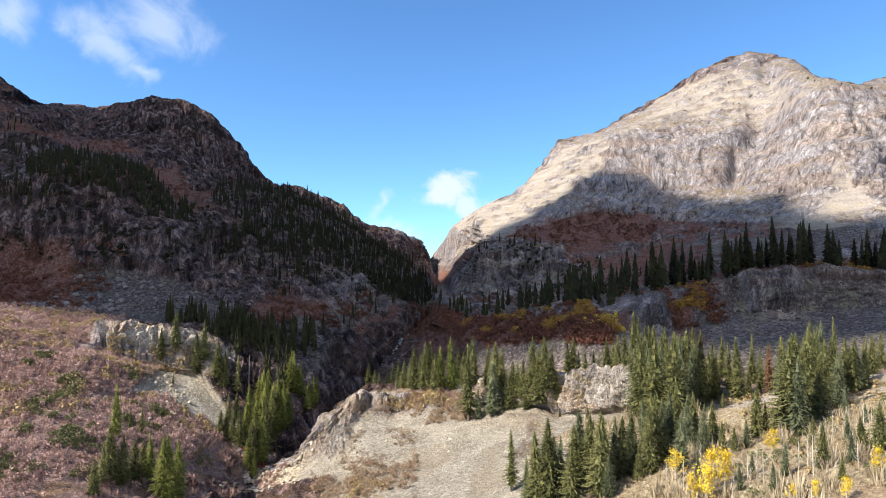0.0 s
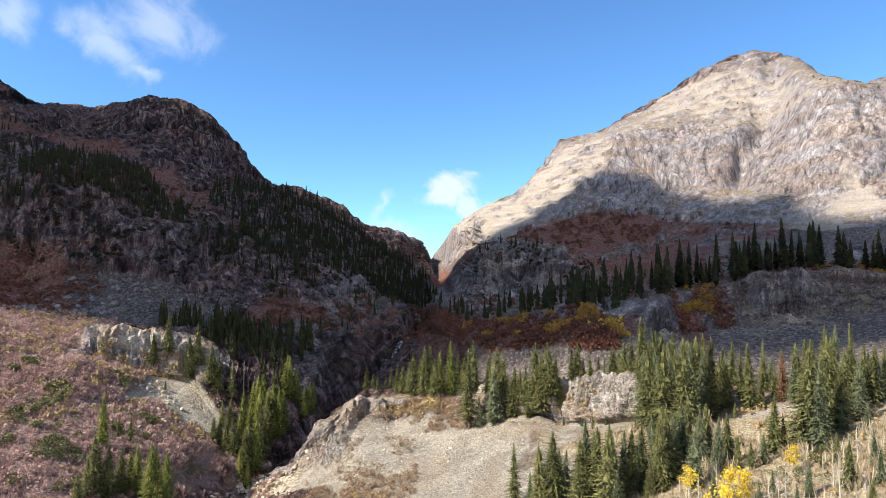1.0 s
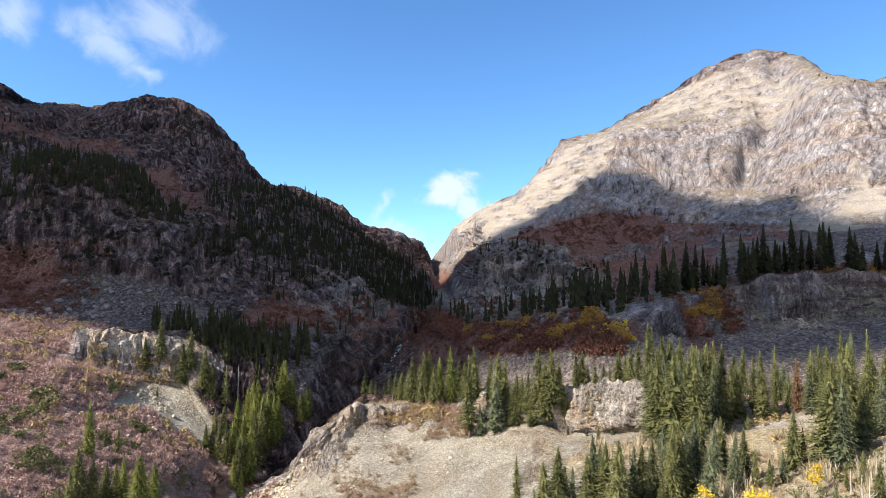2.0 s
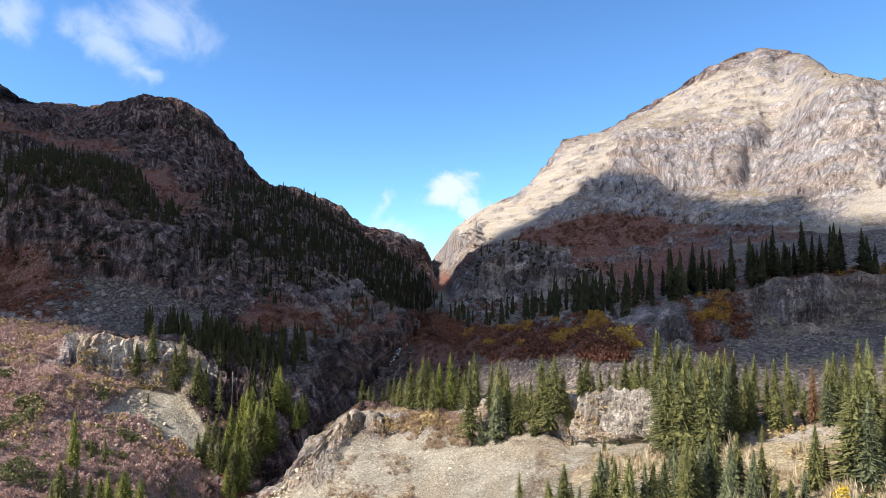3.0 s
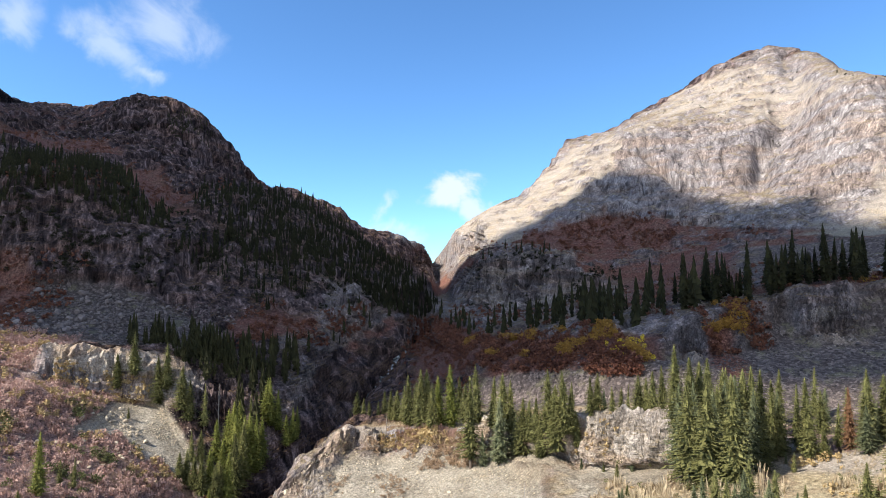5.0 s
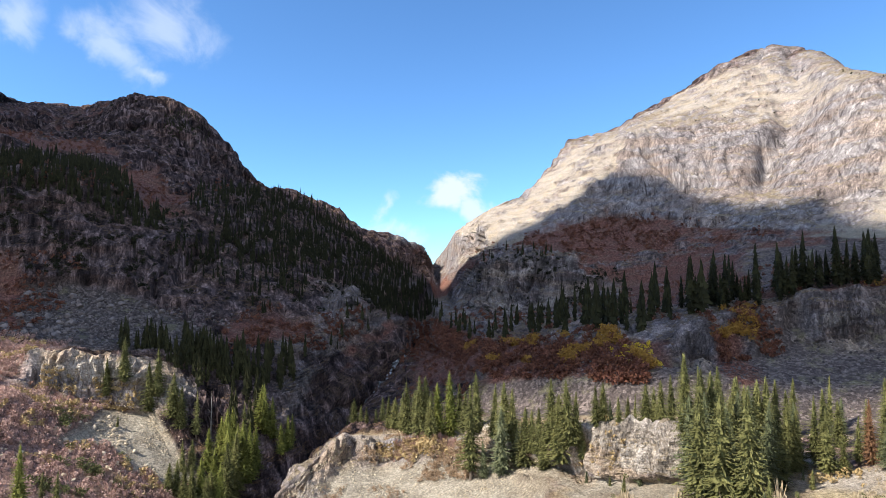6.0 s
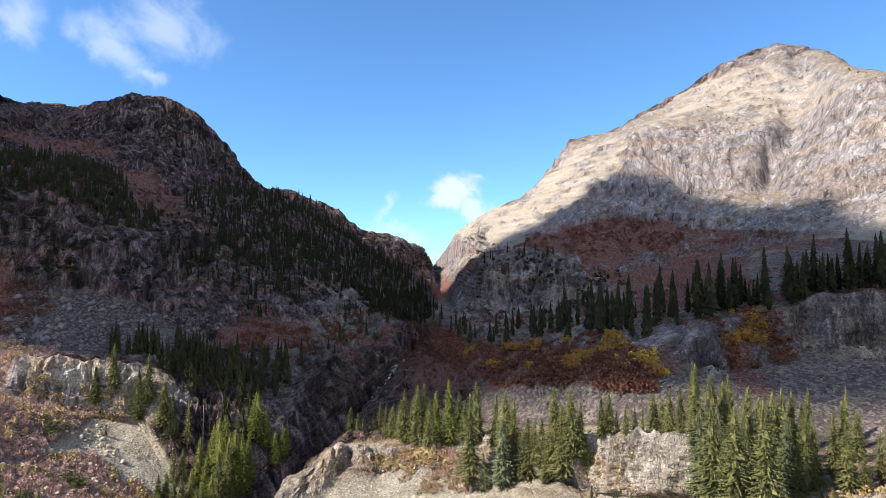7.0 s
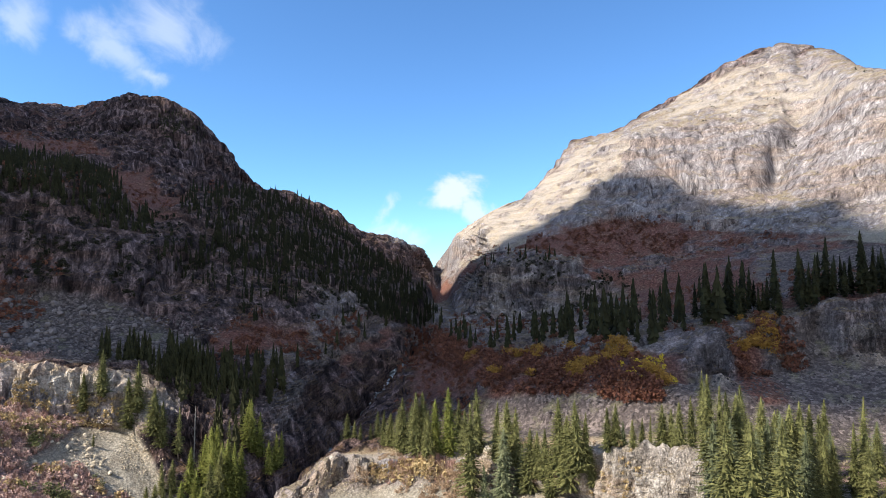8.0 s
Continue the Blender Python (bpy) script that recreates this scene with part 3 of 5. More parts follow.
# which cover lies where: rows of break lines from and to, x from and to, how full
COVER = {
    "heath": [(4.9, 5.6, 55, 900, 0.75), (0, 6.0, -900, -78, 1.0), (6.0, 8.3, -900, -144, 1.0), (2, 4.4, -76, -52, 0.55)],
    "scree": [(1.4, 3.98, -38, 24, 0.95), (3.9, 4.4, 0, 24, 0.5), (2.6, 3.9, -52, -30, 0.8), (3.6, 4.25, 18, 58, 0.8), (2.3, 3.8, -20, 40, 0.6)],
    "grass": [(0, 4.05, 26, 900, 0.8), (3.9, 5.2, 60, 900, 0.8), (5.0, 5.7, -40, 60, 0.6), (1, 1.8, -50, 30, 0.7), (13.3, 16.3, -30, 62, 0.66)],
    "talus": [(5.6, 8.0, 18, 900, 1.0), (7.9, 8.15, 105, 900, 0.6)],
    "red": [(13.4, 15.0, -400, -330, 0.4), (9.0, 10.3, -500, -205, 0.9)],
    # pale also replaces light: left wall toned as sunlit, gorge and shaded crags lifted
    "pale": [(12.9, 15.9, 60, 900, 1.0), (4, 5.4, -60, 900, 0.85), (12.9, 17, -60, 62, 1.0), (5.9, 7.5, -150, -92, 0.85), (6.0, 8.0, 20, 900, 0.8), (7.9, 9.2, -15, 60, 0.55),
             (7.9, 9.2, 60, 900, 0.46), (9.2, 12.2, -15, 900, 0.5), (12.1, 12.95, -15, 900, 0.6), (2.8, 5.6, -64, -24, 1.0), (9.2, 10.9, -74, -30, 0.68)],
    "rock": [],
}
# the same by outline: corners as row and x, then how full
OUTLINES = {
    "red": [([(12.99, -242), (13.18, -230), (13.48, -221), (13.2, -198), (12.72, -179), (11.69, -154), (11.77, -163), (12.57, -199)], 1.0),
            ([(13.7, -340), (13.48, -300), (13.54, -273), (13.25, -253), (13.1, -274), (13.2, -330)], 0.85),
            ([(10.73, -240), (10.51, -201), (10.06, -189), (8.31, -163), (8.12, -190), (9.0, -250)], 1.0),
            ([(10.06, -102), (10.14, -69), (9.95, -64), (9.5, -81), (9.54, -94)], 1.0),
            ([(13.11, 44), (13.21, 76), (13.29, 102), (13.2, 134), (13.05, 160), (12.69, 163), (12.25, 149), (12.24, 121), (12.22, 89), (12.44, 62)], 0.85), ([(11.3, 40), (12.4, 60), (12.9, 160), (13.0, 215), (12.3, 220), (11.2, 150)], 0.55),
            ([(12.1, 150), (11.35, 167), (9.68, 129), (9.6, 80), (10.79, 108), (11.71, 101)], 0.75),
            ([(11.26, -17), (12.18, 2), (12.72, 30), (11.95, 29), (11.58, 8), (10.87, -4)], 0.85),
            ([(7.12, -16), (9.41, 5), (8.67, 40), (8.71, 65), (8.52, 78), (8.1, 71), (7.1, 49), (6.83, 25), (6.3, -11)], 0.95),
            ([(8.4, 88), (9.0, 100), (8.0, 96), (6.9, 93), (6.8, 84), (7.4, 82)], 1.0),
            ([(12.4, -40), (13.3, -30), (13.3, -14), (12.4, -14)], 0.6), ([(8.6, -50), (9.4, -50), (9.4, -30), (8.6, -28)], 0.5),
            ([(9.3, 110), (9.9, 200), (9.3, 200), (8.95, 130)], 0.7)],
    "talus": [([(7.8, 98), (8.6, 104), (8.9, 118), (8.0, 121)], 0.85), ([(7.8, 143), (8.8, 143), (8.9, 185), (7.8, 185)], 0.65), ([(10.09, -191), (10.17, -177), (10.1, -140), (9.64, -102), (9.14, -91), (8.48, -115), (8.06, -126), (8.19, -145), (8.52, -163)], 1.0),
              ([(10.61, 152), (12.0, 190), (12.9, 217), (13.3, 238), (10.83, 215), (10.63, 186), (9.57, 144), (9.55, 126)], 0.8)],
    "grass": [([(15.04, 150), (15.96, 235), (15.85, 270), (15.62, 284), (15.5, 302), (15.2, 290), (15.02, 269), (15.07, 250), (15.09, 213), (15.2, 190), (14.95, 158)], 0.52),
              ([(12.2, -5), (14.0, 32), (14.81, 81), (15.49, 117), (15.3, 150), (14.85, 148), (14.31, 130), (13.9, 105), (13.35, 79), (13.12, 50), (12.6, 20)], 0.6),
              ([(13.18, 219), (13.73, 236), (14.18, 258), (13.39, 250)], 0.9)],
    "scree": [([(4.2, -112), (5.67, -113), (6.3, -98), (6.15, -86), (6.1, -79), (5.0, -82), (3.9, -91)], 1.1), ([(12.5, 196), (13.05, 206), (13.15, 222), (12.6, 230), (12.2, 212)], 1.0), ([(12.3, 10), (12.9, 30), (13.4, 70), (13.1, 60), (12.7, 30)], 0.6)],
    "pale": [([(3.6, -51), (4.74, -45), (5.1, -36), (5.1, -28), (4.3, -27), (3.84, -32), (3.2, -33), (3.0, -38)], 1.3), ([(8.9, -65), (9.04, -62), (8.85, -59), (8.25, -58), (7.9, -60)], 0.9)],
    "rock": [([(8.9, -65), (9.04, -62), (8.85, -58), (8.25, -57), (7.9, -60)], 1.0), ([(3.9, -50), (4.74, -44), (5.02, -36), (5.05, -31), (4.3, -29.5), (3.84, -33), (3.3, -34), (3.2, -38)], 1.0), ([(5.0, -29), (5.0, -19), (4.2, -18), (4.1, -25)], 1.0),
             ([(5.05, 33), (5.15, 47), (5.2, 59), (4.04, 57), (4.04, 45), (4.0, 34)], 1.0), ([(5.1, 8), (5.3, 15), (5.05, 22), (4.1, 21), (3.9, 9)], 0.9),
             ([(7.4, -144), (7.1, -123), (7.5, -106), (6.62, -101), (6.45, -119), (6.6, -138)], 1.0), ([(7.45, -107), (8.6, -87), (8.19, -66), (7.3, -80), (6.4, -100)], 0.8),
             ([(8.71, 122), (8.95, 140), (7.67, 138), (7.79, 122)], 1.0), ([(8.5, 70), (8.8, 86), (7.7, 84), (7.3, 74)], 1.0),
             ([(9.86, 3), (11.79, 14), (12.07, 37), (12.2, 82), (11.37, 96), (10.3, 69), (10.0, 21)], 0.9)],
}
ROW_LENGTH = 30.0                                   # metres that count as one row where outlines fade


def cover(p, row):
    wob = fractal(p, 22, 4, 0.6)
    wob2 = fractal(p + 91.0, 22, 4, 0.6)
    fill = fractal(p * np.array([0.8, 0.8, 2.4]) + 37.0, 11, 4, 0.62)
    x, r = p[:, 0] + 14 * wob * (0.5 + p[:, 1] / 500), row + 0.42 * wob2
    stray = 1 + 1.6 * smooth01((row - 11.5) / 1.0)
    near_x, near_r = p[:, 0] + 5 * wob * stray, row + 0.14 * wob2 * stray
    out = {}
    for name, patches in COVER.items():
        v = np.zeros(len(p))
        for r0, r1, x0, x1, full in patches:
            soft = 3.0
            e = np.minimum(np.minimum((r - r0) / 0.14, (r1 - r) / 0.14), np.minimum((x - x0) / soft, (x1 - x) / soft))
            v = np.maximum(v, smooth01(e * 0.5 + 0.5) * smooth01((full * 1.7 - 0.85 + fill) * 2 + 0.5))
        for outline, full in OUTLINES.get(name, ()):
            c = np.array(outline)
            k = np.nonzero((near_r > c[:, 0].min() - 0.3) & (near_r < c[:, 0].max() + 0.3) & (near_x > c[:, 1].min() - 8) & (near_x < c[:, 1].max() + 8))[0]
            d = edge_distance(near_x[k], near_r[k] * ROW_LENGTH, [(b_, a * ROW_LENGTH) for a, b_ in outline])
            v[k] = np.maximum(v[k], smooth01(d / 5 + 0.5) * smooth01((full * 1.7 - 0.85 + fill[k]) * 2 + 0.5))
        out[name] = v
    # the crags over the benches keep one tone, little mottled; the western ones shade-dark
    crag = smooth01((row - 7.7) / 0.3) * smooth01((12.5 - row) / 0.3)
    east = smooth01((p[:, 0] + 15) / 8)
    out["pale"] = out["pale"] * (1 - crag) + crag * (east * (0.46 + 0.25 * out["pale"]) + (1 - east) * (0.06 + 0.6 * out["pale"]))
    for name in ("heath", "scree", "grass", "talus", "red"):
        out[name] = out[name] * (1 - out["rock"])
    out["heath"] = out["heath"] * (1 - out["scree"])
    out["grass"] = out["grass"] * (1 - out["scree"])
    return out


ground, GRID, GRID_ROWS, GRID_SCREE = build_land()


def on_land(row, x, plants=False):
    """The place on the land at a row of the break lines, at about that x; for plants, none on scree."""
    k = int(np.clip(np.searchsorted(GRID_ROWS, row), 0, len(GRID_ROWS) - 1))
    c = int(np.clip(np.searchsorted(GRID[k, :, 0], x), 0, GRID.shape[1] - 1))
    return GRID[k, c] if not plants or GRID_SCREE[k, c] < 0.45 else None


def foot(x, y):
    """The place on the land straight below a point of the plan."""
    hit, place, _, _ = ground.ray_cast(Vector((x, y, 900)), Vector((0, 0, -1)), depsgraph=VIEW)
    return place if hit else Vector((x, y, 0))


VIEW = bpy.context.evaluated_depsgraph_get()


# ---- trees ----
def raw_mesh(name, verts, faces, mat, smooth=False):
    me = bpy.data.meshes.new(name)
    me.from_pydata(verts, [], faces)
    me.materials.append(mat)
    if smooth:
        me.polygons.foreach_set("use_smooth", np.ones(len(me.polygons), bool))
    me.update()
    return me


def tube(verts, faces, a, b_, ra, rb, sides=6):
    a, b_ = Vector(a), Vector(b_)
    q = (b_ - a).to_track_quat("Z", "Y")
    base = len(verts)
    for c, r in ((a, ra), (b_, rb)):
        for k in range(sides):
            w = 2 * math.pi * k / sides
            verts.append(tuple(c + q @ Vector((r * math.cos(w), r * math.sin(w), 0))))
    for k in range(sides):
        j = (k + 1) % sides
        faces.append((base + k, base + j, base + sides + j, base + sides + k))


def spruce_crown(rng, height, width, whorls, boughs, twigs, bare=0.06, thin=0.0):
    """Whorls of drooping boughs, each a spine with hanging sprigs, ragged and gappy."""
    verts, faces = [], []
    for w in range(whorls):
        f = (w + rng.uniform(-0.3, 0.3)) / whorls
        f = min(max(f, 0.0), 0.985)
        z = height * (bare + (1 - bare) * f)
        reach = width * 0.5 * ((1 - f) ** 0.66 + 0.02) * (0.55 + 0.45 * min(1, f * 9))
        for k in range(boughs):
            if rng.random() < thin:
                continue
            ang = 2 * math.pi * (k + rng.uniform(-0.4, 0.4)) / boughs + w * 1.7
            ln = reach * rng.uniform(0.62, 1.18)
            droop = ln * rng.uniform(0.22, 0.55) * (1 - 0.75 * f)
            ca, sa = math.cos(ang), math.sin(ang)
            dx, dy = -sa, ca
            b0 = len(verts)
            spine = []
            for q in (0.0, 0.5, 1.0):
                rr, zz = ln * q, z + 0.08 * ln - droop * q ** 1.4 + (0.1 * ln if q == 1.0 else 0)
                wd = ln * (0.05, 0.085, 0.008)[len(spine)] * rng.uniform(0.8, 1.3)
                spine.append(Vector((ca * rr, sa * rr, zz)))
                verts += [(ca * rr + dx * wd, sa * rr + dy * wd, zz - wd * 0.7), (ca * rr - dx * wd, sa * rr - dy * wd, zz - wd * 0.7)]
            faces += [(b0, b0 + 1, b0 + 3, b0 + 2), (b0 + 2, b0 + 3, b0 + 5, b0 + 4)]
            # sprigs to both sides, hanging a little
            for n in range(twigs):
                q = (n + rng.uniform(0.3, 1.0)) / twigs
                root = spine[0].lerp(spine[1], q * 2) if q < 0.5 else spine[1].lerp(spine[2], q * 2 - 1)
                side = 1 if n % 2 else -1
                far = ln * rng.uniform(0.2, 0.36) * (1.15 - 0.7 * q)
                tip = root + Vector((ca * 0.75 + dx * side * 0.75, sa * 0.75 + dy * side * 0.75, -rng.uniform(0.2, 0.8))) * far
                wd = far * rng.uniform(0.22, 0.34)
                b1 = len(verts)
                verts += [tuple(root + Vector((ca * wd, sa * wd, 0))), tuple(root - Vector((ca * wd, sa * wd, 0.3 * wd))), tuple(tip)]
                faces += [(b1, b1 + 1, b1 + 2)]
    # the dense inner sprays
    for k in range(14):
        q = k / 14
        z0, z1 = height * (bare + (1 - bare) * q), height * min(0.99, bare + (1 - bare) * (q + 0.17))
        r = width * 0.5 * ((1 - q) ** 0.8) * (0.45 if thin > 0.3 else 0.62) * (0.55 + 0.45 * min(1, q * 7))
        b = len(verts)
        for j in range(9):
            a = 2 * math.pi * (j + rng.uniform(-0.3, 0.3)) / 9 + k
            d = r * (rng.uniform(0.85, 1.2) if j % 2 else rng.uniform(0.4, 0.75))
            verts.append((d * math.cos(a), d * math.sin(a), z0 - height * rng.uniform(0.0, 0.03)))
        verts.append((0, 0, z1))
        faces += [(b + j, b + (j + 1) % 9, b + 9) for j in range(9)]
    top = len(verts)
    r = 0.012 * height
    verts += [(r, 0, height * 0.95), (-r * 0.5, r * 0.87, height * 0.95), (-r * 0.5, -r * 0.87, height * 0.95), (0, 0, height)]
    faces += [(top, top + 1, top + 3), (top + 1, top + 2, top + 3), (top + 2, top, top + 3)]
    return verts, faces


def far_spruce(rng):
    """A small spruce of ragged tiers."""
    v, f = [], []
    tiers, n = 11, 9
    width = rng.uniform(0.075, 0.12)
    for k in range(tiers):
        q = k / tiers
        z0, z1 = 0.06 + 0.94 * q, min(1.0, 0.06 + 0.94 * (q + 0.22))
        r = width * (1 - q) ** 0.8 * (0.7 + 0.3 * min(1, q * 6))
        b = len(v)
        for j in range(n):
            a = 2 * math.pi * (j + rng.uniform(-0.3, 0.3)) / n + k
            s = r * (rng.uniform(0.9, 1.6) if j % 2 else rng.uniform(0.3, 0.7))
            v.append((s * math.cos(a), s * math.sin(a), z0 - rng.uniform(-0.01, 0.06)))
        v.append((0, 0, z1))
        f += [(b + j, b + (j + 1) % n, b + n) for j in range(n)]
    return v, f


SPRUCE_LABEL = {"bright": "yellow-green spruce with full boughs, lightened as if sunlit", "rust": "dying spruce with rust-brown needles", "shaded": "slim spruce, its needles darkened as in the valley's shade", "green": "tall dark green spruce with drooping ragged boughs", "blue": "blue-green spruce with dense drooping boughs",
                "thin": "thin spruce with gappy boughs and a grey trunk"}


def make_spruce(kind, seed):
    rng = random.Random(seed)
    width = {"shaded": 0.35, "bright": 0.36, "rust": 0.3, "green": 0.39, "blue": 0.37, "thin": 0.26}[kind] * rng.uniform(0.9, 1.15)
    root = tagged(new("spruce_tree"), SPRUCE_LABEL[kind], "tree", "spruces of the benches and slopes")
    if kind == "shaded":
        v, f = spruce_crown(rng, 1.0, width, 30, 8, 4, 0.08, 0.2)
        crown = new("crown", raw_mesh("crown", v, f, NEEDLES_SHADED))
        v, f = [], []
        tube(v, f, (0, 0, -0.04), (0, 0, 0.9), 0.014, 0.003, 5)
        trunk = new("trunk", raw_mesh("trunk", v, f, BARK))
        crown.parent = trunk.parent = root
        return root
    v, f = spruce_crown(rng, 1.0, width, 44, 10, 6, 0.04 if kind != "thin" else 0.12, 0.1 if kind != "thin" else 0.38)
    crown = new("crown", raw_mesh("crown", v, f, {"blue": NEEDLES_BLUE, "bright": NEEDLES_LIME_SUNLIT, "rust": NEEDLES_RUST}.get(kind, NEEDLES)))
    v, f = [], []
    tube(v, f, (0, 0, -0.04), (0, 0, 0.5), 0.016, 0.009, 7)
    tube(v, f, (0, 0, 0.5), (0, 0, 0.96), 0.009, 0.002, 7)
    trunk = new("trunk", raw_mesh("trunk", v, f, BARK))
    crown.parent = trunk.parent = root
    return root


MODELS = {k: [make_spruce(k, 11 * i + j) for j in range(2 if k == "rust" else 5)] for i, k in enumerate(("green", "blue", "thin", "shaded", "bright", "rust"))}
USED = set()
PLANTED = 0


def plant(kind, place, height, rng):
    """One spruce of that kind and height, its foot in the ground."""
    global PLANTED
    model = MODELS[kind][rng.randrange(len(MODELS[kind]))]
    m = Matrix.LocRotScale(Vector(place) - Vector((0, 0, 0.2)), Euler((radians(rng.uniform(-2, 2)), radians(rng.uniform(-2, 2)), rng.uniform(0, 6.28))), None)
    wide = height * rng.uniform(0.95, 1.3)
    if model.name in USED:
        ob = copy_thing(model, m)
    else:
        ob = model
        USED.add(model.name)
        ob.matrix_basis = m
    ob.scale = (wide, wide, height)
    PLANTED += 1
    return ob


def wood(name, label, patches, seed, mat=NEEDLES_SHADED, single=False, thin=0.0):
    """A far wood as one piece, or of single trees: patches by outline in rows and x, count and height."""
    rng = random.Random(seed)
    shapes = [far_spruce(rng) for _ in range(8)]
    shapes = [(np.array(v), np.array(f)) for v, f in shapes]
    vs, fs, base = [], [], 0
    for outline, count, h0, h1 in patches:
        made = 0
        rs, xs = zip(*outline)
        for _ in range(count * 8):
            if made >= count:
                break
            row, x = rng.uniform(min(rs), max(rs)), rng.uniform(min(xs), max(xs))
            if edge_distance(np.array([x]), np.array([row]), [(b_, a) for a, b_ in outline])[0] < 0:
                continue
            at = on_land(row, x)
            if noise.noise(Vector((at[0] / 20, at[1] / 26, seed))) < (-0.2 if single else thin):
                continue
            made += 1
            h = rng.uniform(h0, h1) * rng.choice((0.7, 1.0, 1.0, 1.1))
            if single:
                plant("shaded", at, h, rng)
                continue
            v, f = shapes[rng.randrange(8)]
            a = rng.uniform(0, 6.28)
            ca, sa = math.cos(a), math.sin(a)
            w = h * rng.uniform(0.9, 1.25)
            vs.append(np.stack([(v[:, 0] * ca - v[:, 1] * sa) * w + at[0], (v[:, 0] * sa + v[:, 1] * ca) * w + at[1], v[:, 2] * h + at[2] - 0.4], -1))
            fs.append(f + base)
            base += len(v)
    if single:
        return None
    v, f = np.concatenate(vs), np.concatenate(fs)
    me = raw_mesh(name, v.tolist(), f.tolist(), mat)
    return tagged(new(name, me), label, "wood", kind="stuff")


def block(r0, r1, x0, x1):
    return [(r0, x0), (r0, x1), (r1, x1), (r1, x0)]


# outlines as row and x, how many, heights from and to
# these woods wear the shade-darkened needles
wood("far_wood", "spruce wood on the slope below the saddle, darkened as in shade",
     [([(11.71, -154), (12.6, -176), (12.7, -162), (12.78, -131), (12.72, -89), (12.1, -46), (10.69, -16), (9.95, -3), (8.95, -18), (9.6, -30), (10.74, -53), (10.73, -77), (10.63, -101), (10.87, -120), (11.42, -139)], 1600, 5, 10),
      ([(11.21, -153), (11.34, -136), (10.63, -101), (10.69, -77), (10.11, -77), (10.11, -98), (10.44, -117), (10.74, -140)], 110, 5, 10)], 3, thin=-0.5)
wood("hill_wood", "spruce wood along the hill edge, darkened as in shade",
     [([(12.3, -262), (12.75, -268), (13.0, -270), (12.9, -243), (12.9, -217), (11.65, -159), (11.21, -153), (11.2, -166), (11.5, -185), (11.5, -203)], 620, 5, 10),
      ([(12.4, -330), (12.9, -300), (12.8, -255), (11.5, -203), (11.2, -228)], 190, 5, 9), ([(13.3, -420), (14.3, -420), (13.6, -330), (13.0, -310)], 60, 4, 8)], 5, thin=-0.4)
wood("dome_scrub", "dwarf conifers on the round hilltop, darkened as in shade", [([(14.66, -254), (14.92, -238), (14.86, -219), (14.39, -213), (14.16, -224), (14.26, -243)], 150, 2.5, 5)], 6, thin=-0.5)
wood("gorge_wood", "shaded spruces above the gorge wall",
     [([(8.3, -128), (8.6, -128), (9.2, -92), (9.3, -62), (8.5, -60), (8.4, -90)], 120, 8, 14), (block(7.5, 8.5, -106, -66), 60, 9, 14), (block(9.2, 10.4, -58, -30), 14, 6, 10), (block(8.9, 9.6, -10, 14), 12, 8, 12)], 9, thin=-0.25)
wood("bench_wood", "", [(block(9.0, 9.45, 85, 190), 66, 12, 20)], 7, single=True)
wood("upper_bench_wood", "spruces on the upper bench below the cliff, darkened as in shade",
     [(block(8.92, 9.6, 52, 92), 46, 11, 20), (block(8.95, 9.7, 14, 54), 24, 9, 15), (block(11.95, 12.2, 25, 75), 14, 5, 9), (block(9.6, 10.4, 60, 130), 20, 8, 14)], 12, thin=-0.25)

# spruces: x, y, height, kind
SLOPE_SPRUCES = [
    (15.8, 148.8, 14.4, "thin"), (18.1, 139.2, 9.6, "blue"), (19.6, 133.2, 15.9, "green"), (21.5, 130.7, 18.0, "green"), (23.7, 131.1, 13.3, "blue"), (25.1, 127.8, 11.2, "green"),
    (29.2, 135.3, 15.6, "blue"), (29.9, 131.1, 14.5, "green"), (30.4, 125.6, 16.8, "green"), (31.6, 122.8, 7.9, "blue"), (34.7, 130.8, 13.2, "blue"), (36.4, 131.1, 12.7, "green"),
    (37.7, 130.5, 12.0, "blue"), (38.3, 126.1, 7.0, "green"), (40.6, 126.4, 13.7, "green"), (42.7, 128.3, 14.8, "green"), (44.1, 140.7, 11.6, "blue"), (46.8, 132.4, 13.4, "blue"),
    (45.0, 121.9, 11.2, "blue"), (49.9, 130.9, 11.4, "blue"), (54.1, 128.7, 10.1, "green"), (51.1, 126.0, 10.4, "blue"), (52.0, 133.1, 11.6, "green"), (54.6, 125.2, 6.3, "green"),
    (56.1, 123.6, 5.1, "green"), (21.0, 147.5, 7.9, "rust"), (21.5, 135.4, 14.9, "blue"), (23.4, 134.7, 12.4, "green"), (27.2, 132.6, 13.4, "green"), (32.5, 129.6, 13.7, "green"),
    (38.8, 130.6, 12.6, "green"), (44.9, 130.8, 12.6, "blue"), (45.3, 138.8, 12.8, "green"), (49.4, 136.7, 13.2, "green"),
]
